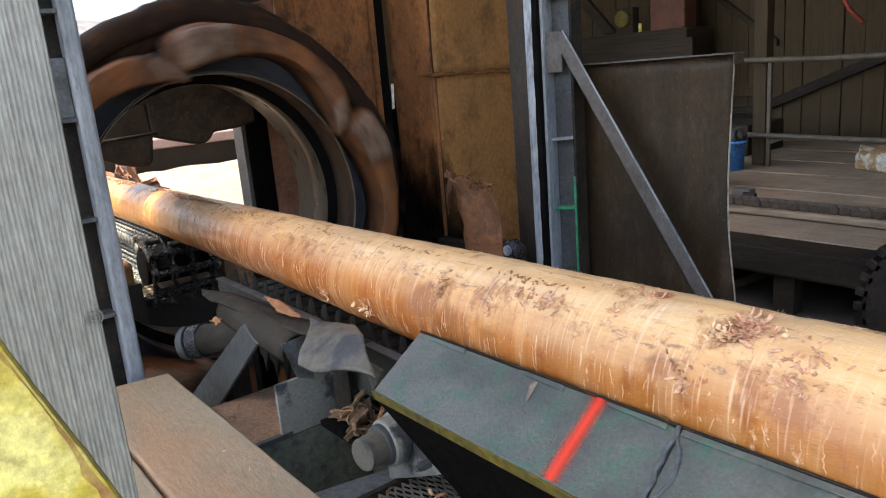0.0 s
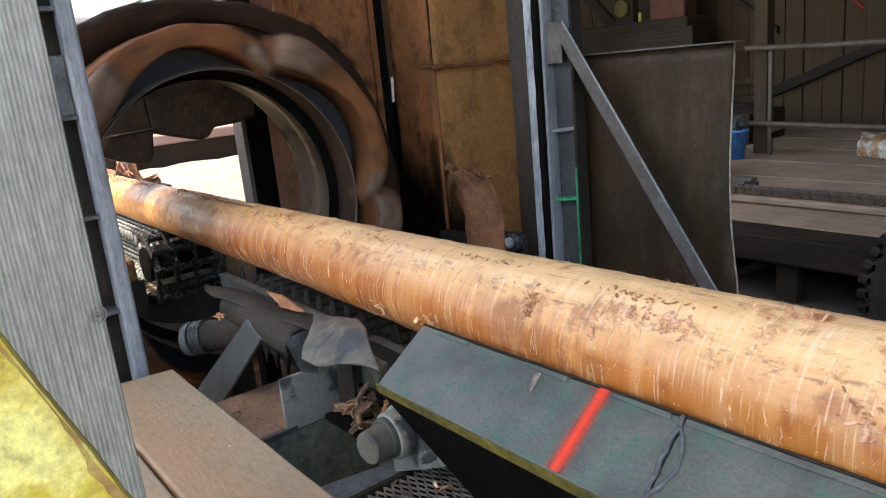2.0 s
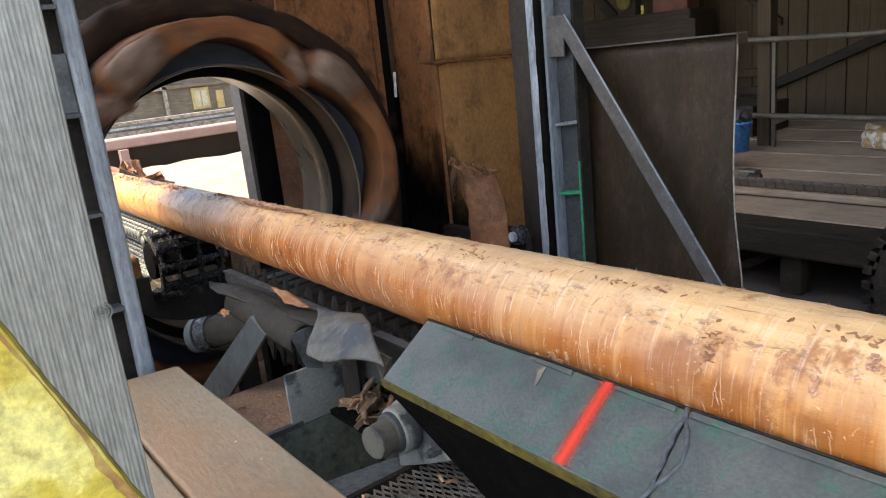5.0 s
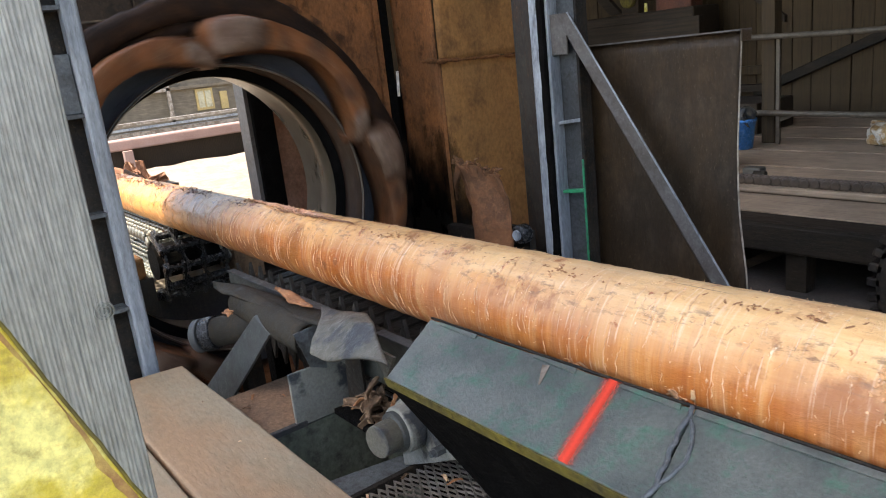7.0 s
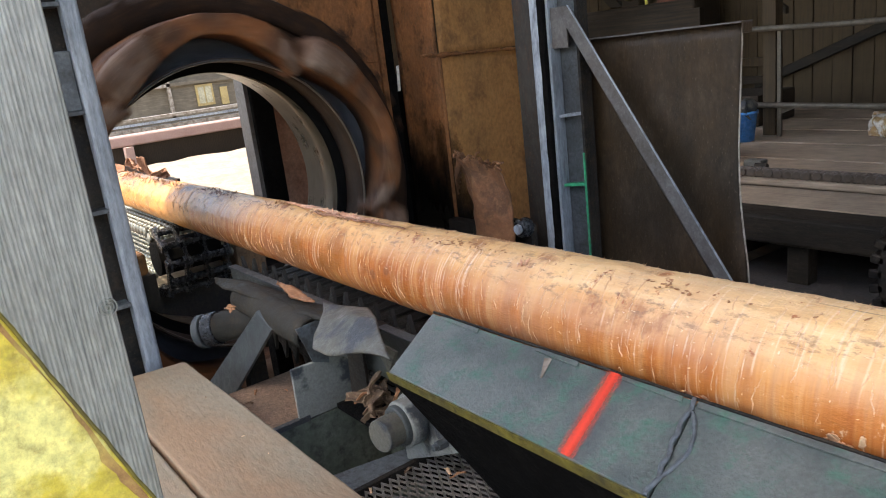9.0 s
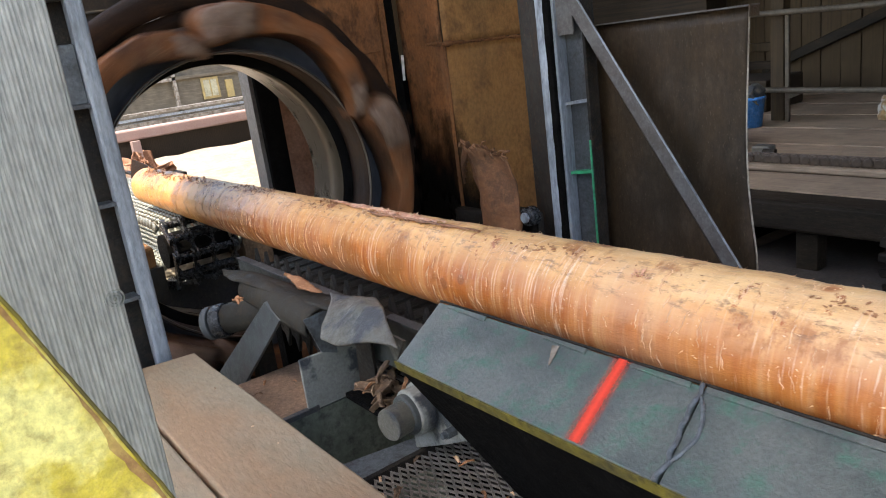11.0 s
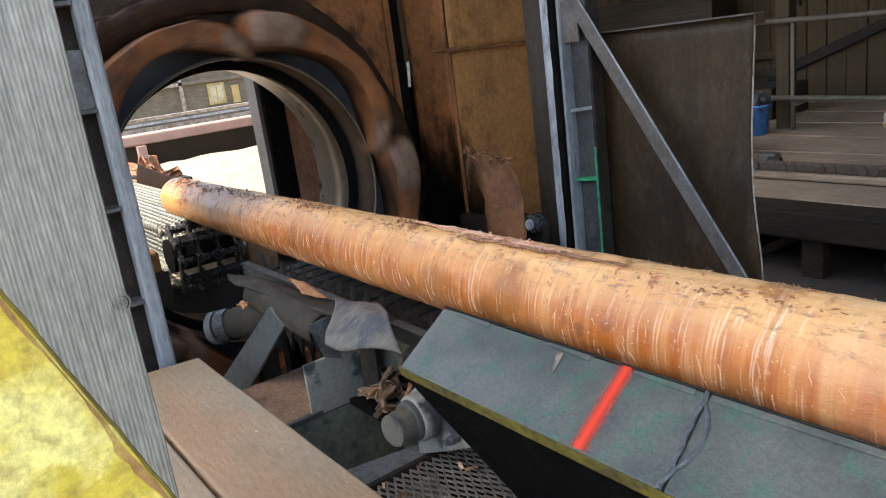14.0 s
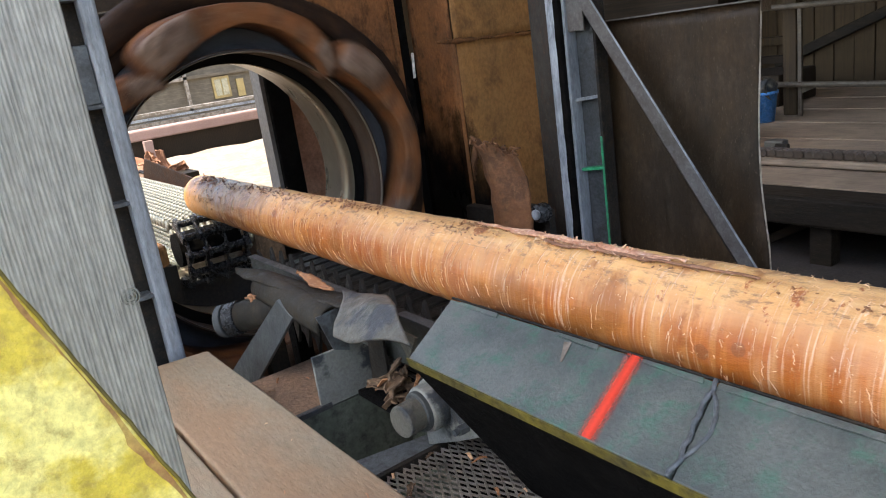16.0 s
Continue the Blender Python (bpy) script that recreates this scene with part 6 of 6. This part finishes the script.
for k, (x, deg, lx, la, cnt, size, mt) in enumerate((
        (-0.58, 110, 0.032, 11, 70, 0.022, M_CURL), (-0.60, 116, 0.03, 9, 40, 0.018, M_CHIP), (-0.62, 122, 0.03, 9, 44, 0.018, M_FIBRE), (-0.80, 98, 0.03, 8, 18, 0.016, M_CURL), (-0.83, 124, 0.025, 10, 18, 0.014, M_FIBRE), (-0.46, 128, 0.05, 18, 22, 0.014, M_CURL), (-0.52, 108, 0.05, 10, 14, 0.014, M_FIBRE), (-0.65, 160, 0.02, 10, 14, 0.018, M_CURL),
        (-1.06, 128, 0.05, 12, 30, 0.014, M_CURL), (-1.13, 150, 0.010, 8, 8, 0.02, M_CURL), (-1.32, 140, 0.02, 26, 34, 0.010, M_FIBRE), (-1.62, 196, 0.04, 10, 26, 0.02, M_FIBRE), (-1.85, 200, 0.025, 10, 18, 0.018, M_FIBRE), (-0.9, 98, 0.06, 8, 12, 0.012, M_CURL), (-1.75, 95, 0.5, 12, 30, 0.008, M_FIBRE),
        (-2.32, 116, 0.03, 12, 16, 0.012, M_CURL), (-3.25, 97, 0.22, 10, 90, 0.016, M_FIBRE), (-3.15, 100, 0.2, 8, 60, 0.020, M_CURL), (-3.55, 95, 0.12, 10, 24, 0.016, M_CHIP), (-4.2, 98, 0.3, 16, 40, 0.018, M_BARK), (-4.8, 100, 0.3, 18, 40, 0.018, M_BARK), (-5.4, 102, 0.2, 26, 50, 0.018, M_BARK))):
    bark_curls(x, deg, lx, la, cnt, size, mt, 300 + k)
for k, (x, deg, lx, la, cnt, size, mt, cl) in enumerate((
        (-0.50, 132, 0.08, 24, 24, 0.022, M_CURL, 0.004), (-0.98, 128, 0.05, 14, 22, 0.030, M_CURL, 0.005), (-0.66, 150, 0.05, 16, 14, 0.016, M_CHIP, 0.003), (-1.30, 142, 0.02, 30, 26, 0.018, M_CHIP, 0.003), (-1.08, 112, 0.15, 7, 30, 0.020, M_CHIP, 0.003), (-1.5, 106, 0.2, 7, 26, 0.016, M_CHIP, 0.003), (-2.0, 108, 0.3, 9, 30, 0.016, M_CHIP, 0.003),
        (-2.6, 110, 0.3, 11, 40, 0.017, M_CHIP, 0.004), (-3.1, 104, 0.3, 10, 60, 0.014, M_BARK, 0.005), (-3.6, 110, 0.2, 14, 50, 0.016, M_BARK, 0.006), (-4.1, 102, 0.3, 20, 60, 0.022, M_BARK, 0.008), (-4.6, 105, 0.3, 22, 60, 0.022, M_BARK, 0.008), (-5.1, 108, 0.25, 26, 60, 0.024, M_BARK, 0.008), (-5.5, 104, 0.12, 40, 60, 0.024, M_BARK, 0.01), (-5.3, 150, 0.25, 40, 50, 0.02, M_BARK, 0.006), (-4.4, 150, 0.3, 30, 30, 0.016, M_BARK, 0.005))):
    bark_patch(x, deg, lx, la, cnt, size, mt, 100 + k, cl)
# the long torn strip that clings to the top
for k, (x0, x1, deg, wid) in enumerate(((-3.42, -2.95, 97, 0.011), (-3.30, -2.80, 104, 0.006), (-3.55, -3.2, 92, 0.009), (-3.22, -2.98, 100, 0.007))):
    def strip_fn(u, v, x0=x0, x1=x1, deg=deg, wid=wid, k=k):
        x = x0 + (x1 - x0) * u
        a = radians(deg) + (v - 0.5) * wid * (0.4 + math.sin(math.pi * u) + 0.9 * noise.noise(Vector((u * 14, v, k * 3.0)))) / 0.12 + 0.08 * noise.noise(Vector((u * 5, k, 0)))
        return log_point(x, a, 0.004 + 0.006 * abs(noise.noise(Vector((u * 9, v * 2, k)))))
    part("bark_strip", sheet(strip_fn, 40, 4, 0.003), M_CURL if k != 1 else M_BARK, the_log, "long torn strip of inner bark", True)
# raised lips of the knife scratches
sl = bmesh.new()
for i in range(520):
    x = SHRED.uniform(-5.5, -0.2)
    a0 = radians(SHRED.uniform(95, 215))
    da = SHRED.uniform(0.08, 0.5)
    wv = SHRED.uniform(0.0003, 0.0008)
    sk = SHRED.uniform(-0.012, 0.012)
    ph = SHRED.uniform(0, 60)
    n = 7
    prev = None
    for s in range(n + 1):
        f = s / n
        xx = x + sk * f + 0.004 * noise.noise(Vector((f * 5, ph, 0)))
        w2 = wv * (0.25 + math.sin(math.pi * f))
        p = [log_point(xx - w2, a0 + da * f, 0.0), log_point(xx, a0 + da * f, 0.0012), log_point(xx + w2, a0 + da * f, 0.0)]
        row = [sl.verts.new(q) for q in p]
        if prev:
            for m in range(2):
                sl.faces.new((prev[m], prev[m + 1], row[m + 1], row[m]))
        prev = row
tagged(part("scratch_texture", sl, M_SCRATCH, the_log, "pale raised knife scratches"), kind="stuff")
# fine fibres along the upper edge and sides
fb = bmesh.new()
for i in range(4600):
    x = SHRED.uniform(-5.6, -0.2)
    a = radians(SHRED.gauss(95, 24) if i % 3 else SHRED.uniform(60, 230))
    p = log_point(x, a, 0.0)
    out = Vector((SHRED.uniform(-1, 1), math.cos(a), math.sin(a))).normalized()
    tng = Vector((SHRED.uniform(-1, 1), -math.sin(a) * SHRED.uniform(-1, 1), math.cos(a) * SHRED.uniform(-1, 1))).normalized()
    ln = SHRED.uniform(0.002, 0.0075)
    q = p + out * ln * SHRED.uniform(0.15, 0.7) + tng * ln
    s = tng.cross(out).normalized() * SHRED.uniform(0.0005, 0.0013)
    up = out * 0.0008
    v = [fb.verts.new(c) for c in (p - s, p + s, q, p + up)]
    fb.faces.new((v[0], v[1], v[2]))
    fb.faces.new((v[1], v[3], v[2]))
    fb.faces.new((v[3], v[0], v[2]))
tagged(part("fibre_fuzz", fb, M_FIBRE, the_log, "pale frayed wood fibres"), kind="stuff")

deck_planks()
barn_boards()

# ---- motion ----
TRAVEL = [(0, 0.0), (0.5, 0.0695), (1, 0.136), (1.5, 0.206), (2, 0.276), (2.5, 0.347), (3, 0.413), (3.5, 0.477), (4, 0.540), (6.5, 0.871), (7, 0.937), (7.5, 1.004), (8, 1.070), (8.5, 1.134), (9, 1.196), (11.5, 1.556), (12, 1.628), (12.5, 1.695), (13, 1.766), (13.5, 1.834), (14, 1.903), (14.5, 1.966), (15, 2.035), (15.5, 2.104), (16, 2.160)]


def travel(t):
    return float(np.interp(t, [r[0] for r in TRAVEL], [r[1] for r in TRAVEL]))


def motions():
    walk(the_log, [(t, pose(d, 0, LOG_Z)) for t, d in TRAVEL])
    walk(rotor, [(0.1 * i, pose(RX, RY, RZ, 235.2 * 0.1 * i)) for i in range(161)])
    rise = [(0, 0), (1.9, 0), (2.2, 0.02), (2.5, 0.07), (3.0, 0.20), (3.3, 0.27), (3.8, 0.42), (5.0, 0.5), (16, 0.5)]
    walk(press, [(t, pose(-3.75, 0.25, 1.75 + d)) for t, d in rise])
    steps = [0.4 * i for i in range(41)]
    for i, ob in enumerate(OUT_LINKS):
        rows = []
        for t in steps:
            x, z, a = oval(i * out_len / N_OUT + travel(t), *OUT)
            rows.append((t, pose(x + 1.0, 0, z - 0.955, 0, math.degrees(a), 0)))
        walk(ob, rows)
    for i, ob in enumerate(INF_ROWS):
        rows = []
        for t in steps:
            x, z, a = oval(i * inf_len / N_INF + travel(t), *INF)
            rows.append((t, pose(x + 4.5, 0, z - 0.9, 0, math.degrees(a), 0)))
        walk(ob, rows)


motions()
